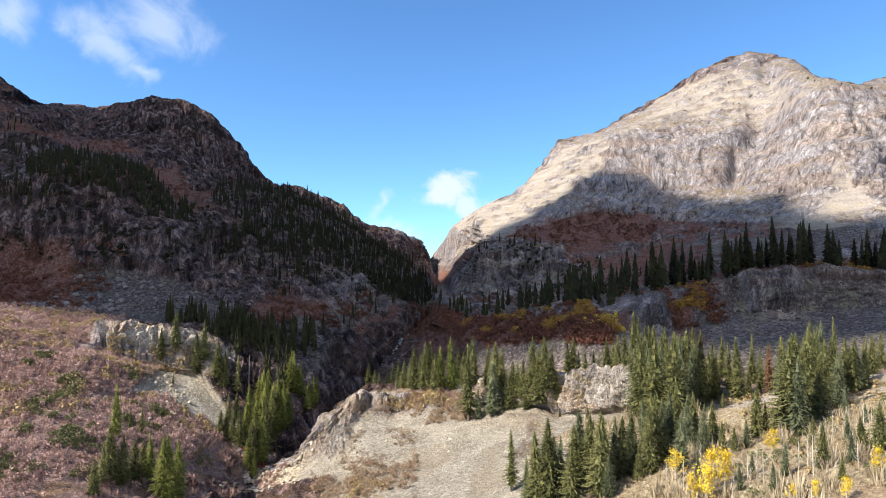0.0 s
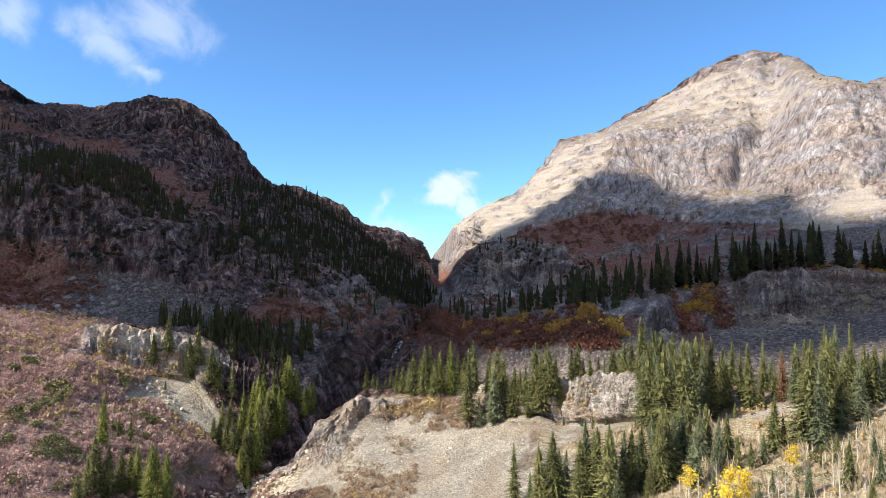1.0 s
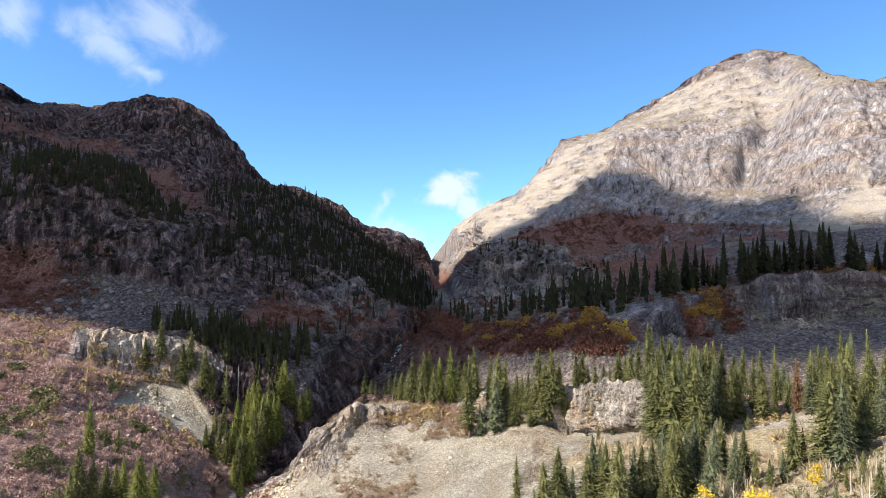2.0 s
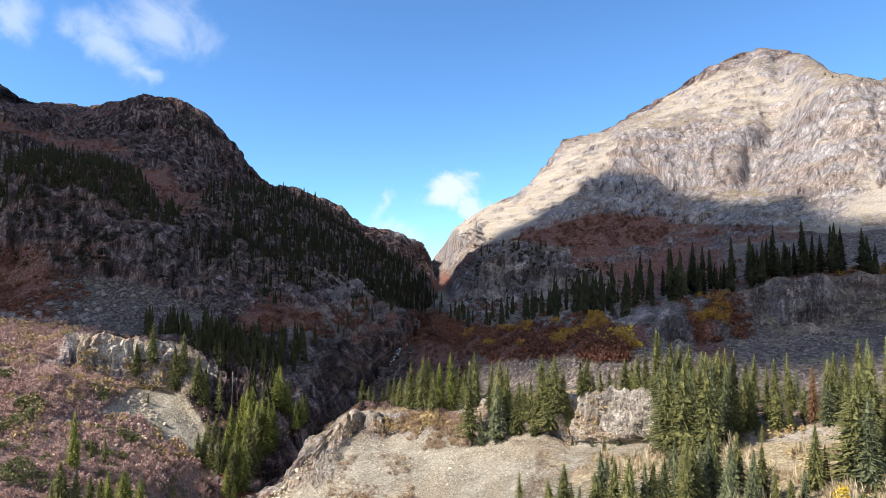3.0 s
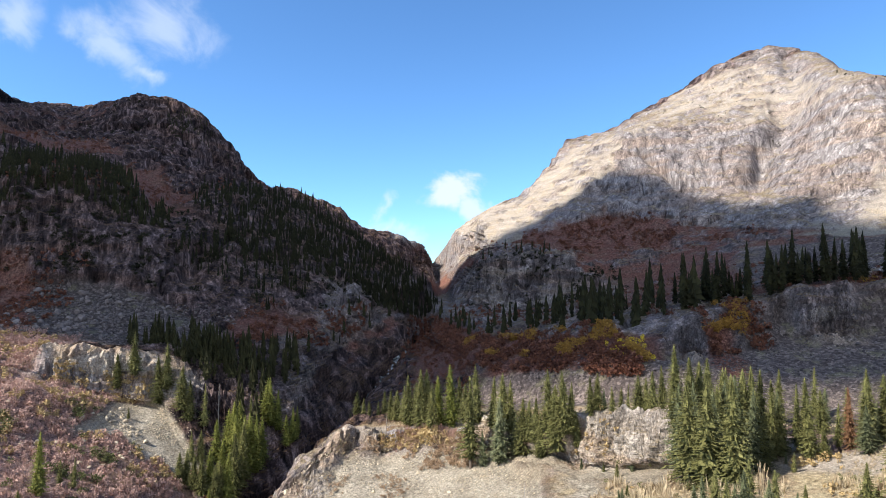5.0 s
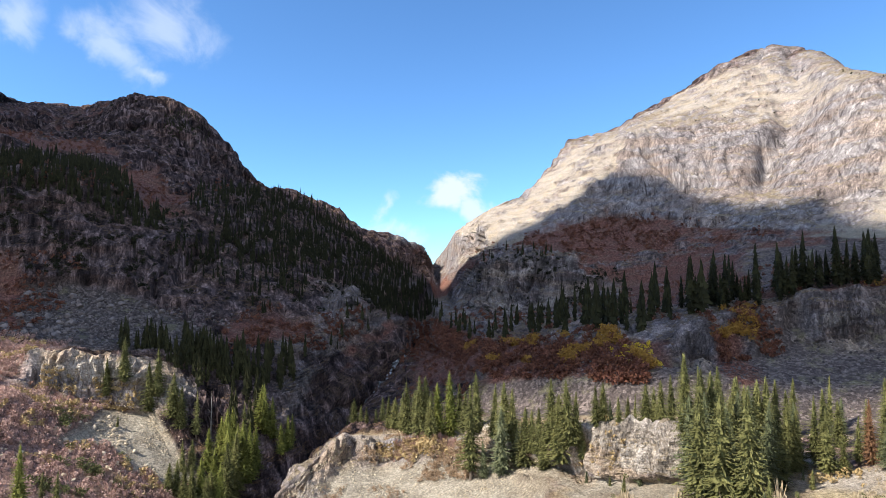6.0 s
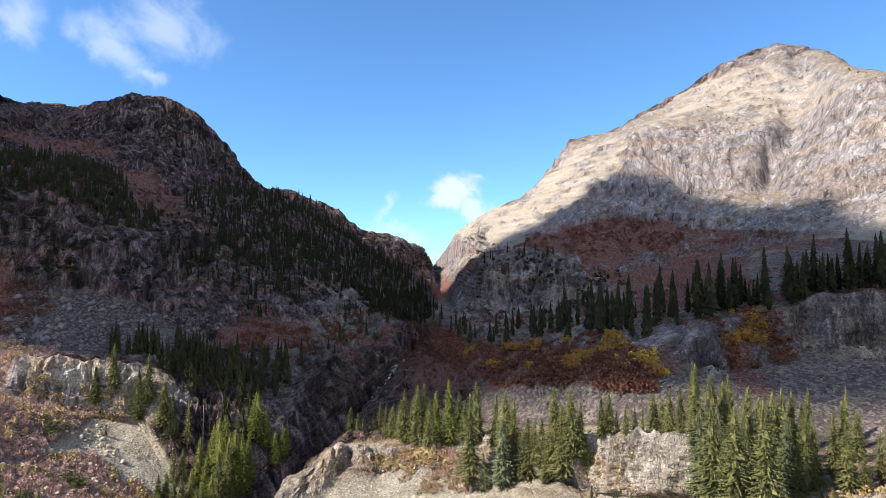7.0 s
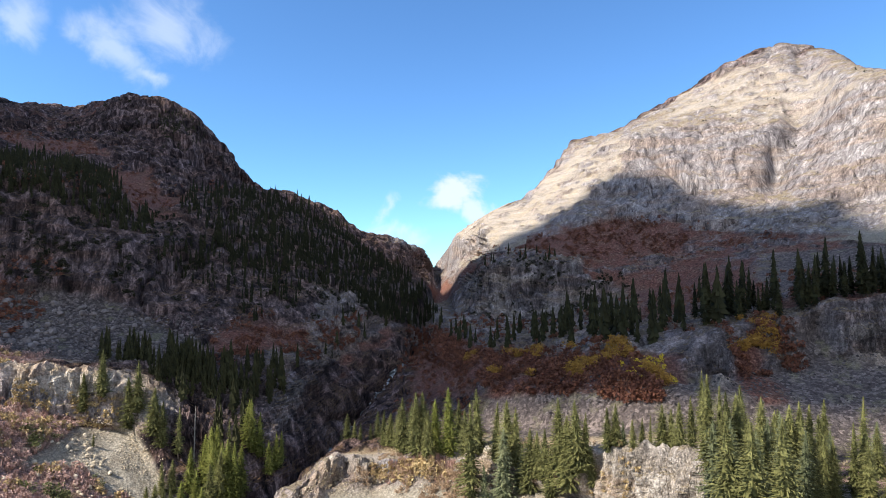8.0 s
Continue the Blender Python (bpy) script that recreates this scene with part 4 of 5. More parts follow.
WALL_SPRUCES = [
    (55.4, 184.2, 19.5, "green"), (52.8, 169.6, 22.6, "green"), (57.7, 178.6, 20.5, "blue"), (54.8, 165.2, 22.0, "green"), (58.5, 171.0, 18.9, "blue"), (62.1, 176.9, 18.7, "green"),
    (58.6, 161.6, 22.3, "green"), (65.7, 175.9, 20.2, "blue"), (67.5, 176.5, 20.3, "green"), (68.7, 175.2, 21.3, "green"), (71.6, 177.7, 18.8, "green"), (72.2, 174.6, 14.5, "green"),
    (74.4, 175.1, 12.9, "green"), (78.2, 174.9, 15.3, "thin"), (79.1, 171.9, 13.0, "green"), (81.5, 170.5, 7.8, "green"), (63.2, 129.1, 11.3, "green"), (65.0, 129.0, 7.4, "rust"),
    (68.0, 125.7, 19.1, "green"), (67.7, 122.6, 15.8, "blue"), (74.6, 132.5, 14.6, "green"), (80.2, 139.6, 18.6, "green"), (55.7, 182.1, 20.1, "blue"), (57.9, 182.2, 18.4, "green"),
    (60.6, 178.8, 19.7, "green"), (63.7, 178.0, 18.0, "blue"), (66.1, 178.9, 18.1, "green"), (64.8, 167.7, 18.5, "blue"), (67.2, 169.2, 17.1, "green"), (82.0, 149.5, 15.1, "green"),
    (85.7, 150.7, 15.3, "green"),
]
EAST_SPRUCES = [
    (87.5, 171.3, 13.4, "rust"), (76.1, 129.6, 13.1, "green"), (83.3, 138.5, 15.3, "green"), (89.1, 146.0, 14.1, "green"), (83.7, 135.1, 12.4, "blue"), (94.5, 147.3, 12.5, "green"),
    (95.2, 146.3, 11.4, "blue"), (98.2, 148.4, 10.2, "green"), (104.6, 155.2, 10.0, "green"), (119.7, 174.2, 10.4, "green"), (61.0, 103.5, 7.6, "green"), (55.8, 104.9, 5.8, "blue"),
    (71.5, 104.8, 8.7, "green"), (59.5, 96.0, 4.0, "green"), (69.3, 109.7, 6.1, "blue"), (65.6, 113.6, 5.7, "green"), (50.8, 98.9, 5.0, "blue"), (51.9, 108.2, 4.0, "blue"),
    (47.8, 103.6, 4.3, "blue"), (63.3, 114.1, 4.7, "thin"), (89.4, 169.7, 9.4, "green"), (78.9, 125.7, 5.8, "blue"),
]
BENCH_SPRUCES = [
    (-38.2, 300.0, 5.5, "green"), (-32.5, 280.2, 9.3, "green"), (-29.8, 278.9, 6.4, "green"), (-27.5, 277.5, 6.1, "green"), (-24.8, 283.5, 6.8, "green"), (-22.4, 284.5, 9.9, "green"),
    (-19.0, 271.9, 12.5, "green"), (-16.4, 269.5, 11.2, "green"), (-13.9, 266.9, 13.5, "green"), (-11.2, 257.7, 18.0, "green"), (-9.1, 264.6, 13.6, "green"), (-6.4, 248.4, 20.1, "green"),
    (-4.2, 249.0, 19.7, "green"), (-3.0, 243.3, 13.9, "green"), (-1.1, 248.3, 17.4, "bright"), (3.5, 244.6, 20.7, "bright"), (6.3, 255.3, 12.9, "green"), (8.9, 223.2, 27.1, "thin"),
    (11.1, 233.6, 18.5, "green"), (12.5, 221.9, 10.6, "blue"), (15.7, 227.1, 16.3, "green"), (17.0, 218.8, 19.1, "blue"), (18.5, 223.0, 16.8, "green"), (20.4, 221.4, 15.5, "green"),
]
EDGE_SPRUCES = [
    (23.5, 217.9, 16.4, "green"), (25.1, 216.7, 12.0, "green"), (26.6, 213.4, 13.0, "green"), (27.5, 210.7, 11.6, "green"), (29.9, 210.1, 17.8, "green"), (31.4, 208.0, 18.2, "green"),
    (33.3, 206.1, 17.4, "green"), (34.9, 205.8, 14.4, "green"), (36.6, 205.8, 9.8, "green"), (39.5, 202.2, 10.4, "green"), (41.2, 201.7, 9.7, "green"), (42.8, 200.7, 5.9, "blue"),
    (44.3, 198.6, 6.6, "green"), (48.7, 206.7, 7.2, "green"), (50.0, 204.8, 7.9, "thin"), (52.2, 202.6, 10.4, "green"), (53.8, 201.8, 9.7, "green"), (54.4, 197.7, 11.3, "green"),
    (54.8, 191.7, 10.9, "green"), (21.6, 219.6, 12.1, "blue"), (7.6, 237.6, 13.1, "green"),
]
GORGE_SPRUCES = [
    (-115.9, 262.3, 13.3, "green"), (-110.7, 263.8, 16.0, "green"), (-101.4, 263.8, 17.5, "green"), (-98.7, 263.5, 17.5, "green"), (-91.9, 260.4, 15.8, "green"), (-89.1, 259.8, 14.8, "green"),
    (-83.8, 260.4, 16.8, "thin"), (-79.8, 247.1, 10.5, "green"), (-82.1, 245.6, 10.4, "green"), (-80.9, 233.0, 9.9, "green"), (-79.3, 234.4, 11.2, "green"), (-76.4, 233.1, 11.2, "green"),
    (-73.4, 232.4, 13.3, "green"), (-73.0, 237.7, 15.7, "bright"), (-69.2, 232.2, 13.2, "green"), (-68.2, 234.4, 16.0, "green"), (-66.7, 234.7, 19.9, "bright"), (-67.8, 246.0, 20.8, "green"),
    (-66.7, 250.0, 21.2, "green"),
]
# nearly all of the lightened kind, in place of sun on them
CREEK_SPRUCES = [
    (-65.0, 251.9, 20.9, "bright"), (-63.0, 252.5, 20.0, "bright"), (-62.0, 255.8, 16.0, "bright"), (-76.5, 252.1, 14.4, "bright"), (-75.7, 261.5, 15.9, "bright"), (-73.2, 260.8, 14.9, "bright"),
    (-70.9, 260.7, 14.9, "bright"), (-67.4, 260.6, 14.9, "thin"), (-62.6, 268.1, 17.8, "bright"), (-60.0, 268.5, 15.3, "bright"), (-64.0, 268.8, 15.3, "bright"), (-55.9, 266.0, 11.3, "bright"),
    (-54.1, 273.3, 11.6, "bright"), (-54.8, 269.7, 12.9, "bright"), (-68.1, 255.6, 16.5, "bright"), (-70.9, 256.2, 18.9, "bright"), (-72.4, 246.2, 14.9, "bright"), (-69.5, 227.7, 10.5, "bright"),
    (-67.3, 228.0, 9.4, "bright"),
]
MEADOW_SPRUCES = [
    (-96.4, 189.0, 15.7, "bright"), (-86.2, 167.3, 15.1, "green"), (-83.9, 168.1, 13.3, "green"), (-82.7, 172.0, 11.4, "green"), (-79.8, 175.5, 12.6, "bright"), (-81.9, 176.0, 9.7, "green"),
    (-74.0, 169.4, 16.4, "bright"), (-72.0, 169.9, 18.0, "bright"), (-71.4, 174.0, 15.7, "bright"), (-93.2, 198.1, 8.4, "thin"), (-96.3, 197.2, 7.3, "thin"), (-106.2, 251.2, 4.2, "green"),
    (-86.8, 163.8, 10.5, "green"), (-85.8, 158.2, 8.7, "green"),
]
YELLOW_ASPENS = [(41.2, 106.7, 4.6), (44.7, 106.6, 7.0), (46.3, 105.8, 6.2), (59.6, 115.7, 4.8), (65.3, 96.7, 3.8), (56.2, 89.7, 3.4), (51.2, 94.5, 2.5), (42.7, 104.5, 5.8), (53.7, 92.7, 2.7), (42.8, 118.3, 5.3)]
BARE_ASPENS = [(40.9, 117.7, 4.7), (67.0, 112.7, 5.2), (70.6, 116.1, 4.8), (74.6, 118.3, 4.4), (75.0, 114.2, 5.7), (74.1, 110.6, 5.9), (51.4, 105.3, 5.6), (51.5, 103.3, 6.1), (49.2, 103.8, 4.6), (59.4, 104.7, 5.6), (58.4, 101.4, 6.5), (58.6, 105.8, 5.3), (64.3, 99.5, 4.4), (60.2, 98.5, 4.0), (44.6, 104.6, 5.1), (46.2, 102.3, 3.7), (57.2, 95.8, 3.9), (41.6, 111.4, 6.0), (61.8, 116.9, 4.2), (47.6, 118.7, 4.8), (78.2, 115.1, 5.1), (68.7, 107.6, 4.2)]
SNAGS = [(-81.0, 266.3, 16.6), (18.6, 173.3, 9.3), (44.8, 106.9, 3.8), (50.8, 206.4, 4.1), (-18.9, 254.2, 5.9)]


rng = random.Random(21)
for grove in (SLOPE_SPRUCES, WALL_SPRUCES, EAST_SPRUCES, BENCH_SPRUCES, EDGE_SPRUCES, GORGE_SPRUCES, CREEK_SPRUCES, MEADOW_SPRUCES):
    for x, y, tall, kind in grove:
        plant(kind, foot(x, y), tall, rng)


for _ in range(46):
    at = on_land(rng.uniform(1.9, 4.2), rng.uniform(34, 118))
    plant(rng.choice(("green", "blue", "blue")), at, rng.uniform(2.5, 6.5), rng)


for _ in range(44):
    at = on_land(rng.uniform(4.5, 6.0), rng.uniform(58, 122))
    plant(rng.choice(("green", "green", "blue", "thin")), at, rng.uniform(9, 17), rng)


# ---- shrubs, grass and stones, too many to count ----
def twig_clump(rng, n=17):
    """Upright bare twigs in a tuft, one across and one high."""
    v, f = [], []
    for _ in range(n):
        a, out = rng.uniform(0, 6.28), rng.uniform(0.15, 0.55)
        h, w = rng.uniform(0.4, 1.0), rng.uniform(0.025, 0.06)
        ca, sa = math.cos(a), math.sin(a)
        b0, r0 = len(v), out * 0.35
        v += [(ca * r0 - sa * w, sa * r0 + ca * w, -0.1), (ca * r0 + sa * w, sa * r0 - ca * w, -0.1), (ca * out * 1.15, sa * out * 1.15, h)]
        f += [(b0, b0 + 1, b0 + 2)]
        if rng.random() < 0.5:
            e = out + rng.uniform(-0.25, 0.3)
            v += [(ca * out * 0.75, sa * out * 0.75, h * 0.4), (ca * out * 0.8 - sa * w, sa * out * 0.8 + ca * w, h * 0.5), (ca * e - sa * 0.2, sa * e + ca * 0.2, h * rng.uniform(0.6, 0.95))]
            f += [(b0 + 3, b0 + 4, b0 + 5)]
    return v, f


def leaf_clump(rng, n=34, size=0.18):
    """A low dome of small loose leaf sprays with gaps, one across."""
    v, f = [], []
    lobes = [(rng.uniform(-0.28, 0.28), rng.uniform(-0.28, 0.28), rng.uniform(0.2, 0.6), rng.uniform(0.2, 0.33)) for _ in range(5)]
    for _ in range(n):
        lx, ly, lz, lr = rng.choice(lobes)
        d = Vector((rng.gauss(0, 1), rng.gauss(0, 1), rng.gauss(0.25, 1))).normalized() * lr * rng.uniform(0.75, 1.1)
        c = Vector((lx, ly, lz)) + d
        a = Vector((rng.gauss(0, 1), rng.gauss(0, 1), rng.gauss(0, 0.7))).normalized() * size * rng.uniform(0.6, 1.2)
        b_ = a.cross(Vector((rng.gauss(0, 1), rng.gauss(0, 1), rng.gauss(0, 1))).normalized()) * 0.9
        k = len(v)
        v += [tuple(c - a), tuple(c + b_), tuple(c + a), tuple(c - b_ * 0.6)]
        f += [(k, k + 1, k + 2), (k, k + 2, k + 3)]
    return v, f


def stone_shape(rng):
    bm = bmesh.new()
    bmesh.ops.create_icosphere(bm, subdivisions=1, radius=0.5)
    for q in bm.verts:
        q.co *= rng.uniform(0.7, 1.2)
        q.co.z *= 0.75
    v, f = [tuple(q.co) for q in bm.verts], [tuple(w.index for w in q.verts) for q in bm.faces]
    bm.free()
    return v, f


def strew(name, label, category, maker, mat, patches, seed, plants=True, tries=5):
    """Many small pieces as one: patches of rows, x, count and size, thinned by a broad noise."""
    rng = random.Random(seed)
    shapes = [tuple(np.array(k) for k in maker(rng)) for _ in range(10)]
    vs, fs, base = [], [], 0
    for r0, r1, x0, x1, count, s0, s1, patchy in patches:
        made = 0
        for _ in range(count * tries):
            if made >= count:
                break
            at = on_land(rng.uniform(r0, r1), rng.uniform(x0, x1), plants)
            if at is None or noise.noise(Vector((at[0] / 9, at[1] / 9, seed * 3.7))) < patchy:
                continue
            made += 1
            v, f = shapes[rng.randrange(10)]
            a, s = rng.uniform(0, 6.28), rng.uniform(s0, s1)
            ca, sa, tall = math.cos(a), math.sin(a), rng.uniform(0.75, 1.25)
            off = rng.uniform(-0.6, 0.6), rng.uniform(-0.6, 0.6)
            vs.append(np.stack([(v[:, 0] * ca - v[:, 1] * sa) * s + at[0] + off[0], (v[:, 0] * sa + v[:, 1] * ca) * s + at[1] + off[1], v[:, 2] * s * tall + at[2]], -1))
            fs.append(f + base)
            base += len(v)
    me = raw_mesh(name, np.concatenate(vs).tolist(), np.concatenate(fs).tolist(), mat)
    return tagged(new(name, me), label, category, kind="stuff")


strew("heath_shrubs", "leafless mauve-brown shrubs covering the meadow slope", "shrubs", twig_clump, HEATH_TWIGS,
      [(2.0, 6.0, -210, -80, 8000, 0.9, 1.9, -0.45), (6.0, 8.4, -230, -142, 1800, 0.9, 1.9, -0.45), (2.0, 4.4, -78, -56, 500, 0.9, 1.8, -0.1), (3.0, 4.9, -22, 12, 260, 1.2, 2.4, 0.0), (2.2, 3.0, -36, -6, 420, 1.2, 2.2, -0.1)], 1)
strew("mauve_bushes", "rounded mauve-brown leafless bushes on the meadow slope", "shrubs", lambda r: leaf_clump(r, 44, 0.11), HEATH_TWIGS,
      [(2.0, 6.0, -205, -80, 3200, 1.4, 3.0, -0.3), (6.0, 8.4, -230, -142, 700, 1.4, 3.0, -0.3)], 19)
strew("tan_shrubs", "dry tan and golden low shrubs", "shrubs", leaf_clump, TAN_TWIGS,
      [(3.5, 6.0, -190, -84, 1000, 1.2, 2.6, 0.1), (6.0, 8.2, -200, -142, 420, 1.2, 2.6, 0.05), (6.0, 6.6, -135, -100, 160, 0.9, 2.0, -0.2), (3.8, 4.7, -30, 8, 200, 1.0, 2.4, 0.05), (5.2, 6.0, -140, -96, 160, 0.9, 1.8, 0.0), (2.2, 5.0, 30, 120, 300, 0.9, 1.8, 0.1)], 2)
strew("dry_shrubs", "dry brown and tan bushes at the foot of the bench", "shrubs", lambda r: leaf_clump(r, 64, 0.11), DRY_LEAVES,
      [(3.4, 4.6, -12, 10, 380, 1.0, 2.4, -0.1), (3.9, 4.5, -26, 10, 200, 0.9, 2.0, -0.05), (3.9, 4.6, 22, 33, 90, 0.9, 2.0, -0.05), (1.9, 2.7, -40, -8, 420, 1.0, 2.2, -0.1), (2.7, 3.6, -46, -10, 160, 0.8, 1.6, 0.1), (5.0, 5.6, -20, 40, 160, 0.9, 1.8, 0.0)], 16, False)
strew("gold_shrubs", "low golden shrubs below the rock ledge", "shrubs", leaf_clump, TAN_TWIGS,
      [(4.1, 4.7, -24, -6, 170, 1.0, 2.0, -0.1), (1.9, 2.3, -28, -16, 60, 1.0, 2.0, -0.1)], 17, False)
strew("yellow_bushes", "yellow-leaved bushes at the top of the talus", "shrubs", lambda r: leaf_clump(r, 80, 0.1), YELLOW_LEAVES, [(7.9, 8.5, 55, 68, 24, 1.4, 2.8, -0.5)], 18)
strew("willow_shrubs", "green willow shrubs in the heath", "shrubs", lambda r: leaf_clump(r, 70, 0.1), WILLOW_LEAVES,
      [(2.6, 5.2, -150, -95, 520, 1.8, 3.4, 0.22), (2.2, 3.6, -110, -76, 160, 1.4, 2.6, 0.1), (1.9, 4.2, 36, 110, 160, 1.0, 2.2, 0.15)], 3)
strew("red_shrubs", "dark red-brown shrubs on the shaded slopes", "shrubs", leaf_clump, RED_LEAVES,
      [(6.8, 9.0, -23, 62, 1300, 1.6, 3.2, -0.2), (6.2, 9.0, -20, 10, 520, 1.3, 2.8, -0.7), (9.0, 10.6, 0, 190, 700, 1.4, 2.8, 0.0), (9.3, 10.2, -100, -45, 500, 1.4, 2.6, -0.1), (12.0, 13.2, 20, 190, 420, 1.2, 2.4, 0.0),
       (9.0, 10.3, -330, -205, 300, 1.4, 2.6, -0.1), (8.3, 10.6, -225, -168, 600, 1.2, 2.6, -0.2), (11.8, 13.3, -240, -160, 420, 1.2, 2.6, -0.1), (13.1, 13.6, -330, -255, 240, 1.2, 2.6, -0.1), (12.3, 13.2, 60, 160, 500, 1.2, 2.8, -0.1), (5.0, 6.0, -110, -60, 120, 1.0, 2.0, 0.0), (7.8, 9.1, 88, 110, 200, 1.4, 2.8, -0.1)], 4)
strew("orange_shrubs", "orange and olive shrubs on the shaded slope", "shrubs", lambda r: leaf_clump(r, 80, 0.1), ORANGE_LEAVES,
      [(7.6, 8.9, 10, 64, 420, 2.0, 3.8, 0.16), (7.9, 8.6, 89, 99, 60, 1.8, 3.4, -0.1), (8.3, 9.1, 95, 107, 70, 1.8, 3.4, -0.1), (9.0, 9.6, 150, 200, 80, 1.6, 3.0, 0.1)], 5)
# also in the shade-darkened spruce green
strew("crag_shrubs", "green dwarf shrubs in the crags, darkened as in shade", "shrubs", leaf_clump, NEEDLES_SHADED,
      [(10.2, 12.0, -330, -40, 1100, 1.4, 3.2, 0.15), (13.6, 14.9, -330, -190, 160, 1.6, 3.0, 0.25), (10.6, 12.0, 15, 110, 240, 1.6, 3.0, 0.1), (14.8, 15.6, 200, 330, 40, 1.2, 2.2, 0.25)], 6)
strew("straw_grass", "tall straw-coloured grass and bare stems on the sunny slope", "grass", twig_clump, STRAW,
      [(1.8, 3.2, 34, 150, 4600, 0.6, 1.5, -0.35), (3.2, 4.0, 40, 150, 600, 0.4, 1.0, 0.0), (4.0, 5.0, 62, 150, 500, 0.4, 0.9, 0.0), (5.0, 5.8, -20, 150, 700, 0.4, 1.0, -0.1), (2.4, 4.6, -40, 26, 500, 0.5, 1.1, 0.1), (1.6, 3.6, 38, 115, 900, 1.8, 3.8, 0.0)], 7)
strew("talus_stones", "grey angular stones of the talus", "stones", stone_shape, STONE_GREY,
      [(8.4, 10.1, -190, -100, 2600, 0.4, 1.7, -0.25), (6.3, 8.0, 30, 170, 1500, 0.4, 1.1, -0.2), (9.2, 10.0, -58, -38, 200, 0.6, 1.6, -0.2), (8.3, 9.2, -200, -150, 160, 1.2, 3.4, -0.1)], 8, False)
strew("scree_stones", "pale tan stones on the sunny scree", "stones", stone_shape, STONE_TAN,
      [(2.6, 4.6, -50, 24, 1800, 0.2, 0.7, -0.2), (4.0, 6.4, -112, -84, 700, 0.25, 0.65, -0.2), (2.4, 4.2, -62, -48, 300, 0.5, 1.6, -0.3), (3.5, 5.0, -116, -80, 120, 0.7, 1.8, 0.0)], 9, False)


# ---- broadleaved trees, dead wood ----
def limbs(verts, faces, rng, count, tall, low=0.3, spread=0.34, thick=0.012):
    ends = []
    for k in range(count):
        z = tall * rng.uniform(low, 0.95)
        a, ln = rng.uniform(0, 6.28), tall * spread * rng.uniform(0.4, 1.0) * (1.15 - z / tall)
        mid = Vector((math.cos(a) * ln * 0.55, math.sin(a) * ln * 0.55, z + ln * 0.45))
        end = Vector((math.cos(a) * ln, math.sin(a) * ln, z + ln * rng.uniform(0.9, 1.5)))
        tube(verts, faces, (0, 0, z), mid, tall * thick, tall * thick * 0.6, 4)
        tube(verts, faces, mid, end, tall * thick * 0.6, tall * thick * 0.2, 4)
        ends += [mid, end]
    return ends


def aspen(leafy, seed):
    """A small aspen, one high: pale trunk, thin limbs, and loose yellow leaves or none."""
    rng = random.Random(seed)
    root = tagged(new("aspen_tree" if leafy else "bare_aspen_tree"), "small aspen with bright yellow leaves and a pale trunk" if leafy else "leafless aspen with pale thin stems in dry grass",
                  "tree", "aspens of the sunny slope")
    v, f = [], []
    tube(v, f, (0, 0, -0.05), (0.01, 0.01, 0.5), 0.016, 0.011, 6)
    tube(v, f, (0.01, 0.01, 0.5), (0, 0.01, 0.97), 0.011, 0.003, 6)
    new("trunk", raw_mesh("trunk", v, f, PALE_BARK)).parent = root
    v, f = [], []
    ends = limbs(v, f, rng, 13 if leafy else 18, 1.0, 0.18, 0.3, 0.007)
    tagged(new("crown", raw_mesh("crown", v, f, PALE_BARK)), kind="stuff").parent = root
    if leafy:
        v, f = [], []
        for _ in range(700):
            c = rng.choice(ends) + Vector((rng.gauss(0, 0.055), rng.gauss(0, 0.055), rng.gauss(0, 0.06)))
            a = Vector((rng.gauss(0, 1), rng.gauss(0, 1), rng.gauss(0, 1))).normalized() * rng.uniform(0.014, 0.028)
            b_ = a.cross(Vector((rng.gauss(0, 1), rng.gauss(0, 1), rng.gauss(0, 1))).normalized())
            k = len(v)
            v += [tuple(c - a), tuple(c + b_), tuple(c + a), tuple(c - b_)]
            f += [(k, k + 1, k + 2, k + 3)]
        tagged(new("foliage", raw_mesh("foliage", v, f, YELLOW_LEAVES)), kind="stuff").parent = root
    return root


def place_all(models, spots, rng, widen=1.0):
    """The models in turn at all the spots; the first use of each is the model itself."""
    for i, (x, y, tall) in enumerate(spots):
        at = foot(x, y)
        m = Matrix.LocRotScale(at, Euler((0, 0, rng.uniform(0, 6.28))), None)
        ob = models[i] if i < len(models) else copy_thing(models[i % len(models)], m)
        ob.matrix_basis = m
        ob.scale = (tall * widen, tall * widen, tall)


rng = random.Random(8)
place_all([aspen(True, k) for k in range(3)], YELLOW_ASPENS, rng, 1.25)
place_all([aspen(False, k + 10) for k in range(3)], BARE_ASPENS, rng)


def snag(seed):
    """A dead grey trunk with broken stubs, one high."""
    rng = random.Random(seed)
    root = tagged(new("dead_tree"), "bare grey dead spruce trunk with broken branch stubs", "dead tree", "dead trees")
    v, f = [], []
    tube(v, f, (0, 0, -0.03), (0.01, 0, 0.6), 0.016, 0.010, 7)
    tube(v, f, (0.01, 0, 0.6), (0.0, 0.01, 1.0), 0.010, 0.003, 7)
    new("trunk", raw_mesh("trunk", v, f, DEAD_WOOD)).parent = root
    v, f = [], []
    limbs(v, f, rng, 14, 1.0, 0.15, 0.12, 0.004)
    tagged(new("crown", raw_mesh("crown", v, f, DEAD_WOOD)), kind="stuff").parent = root
    return root


place_all([snag(k) for k in range(2)], SNAGS, rng)


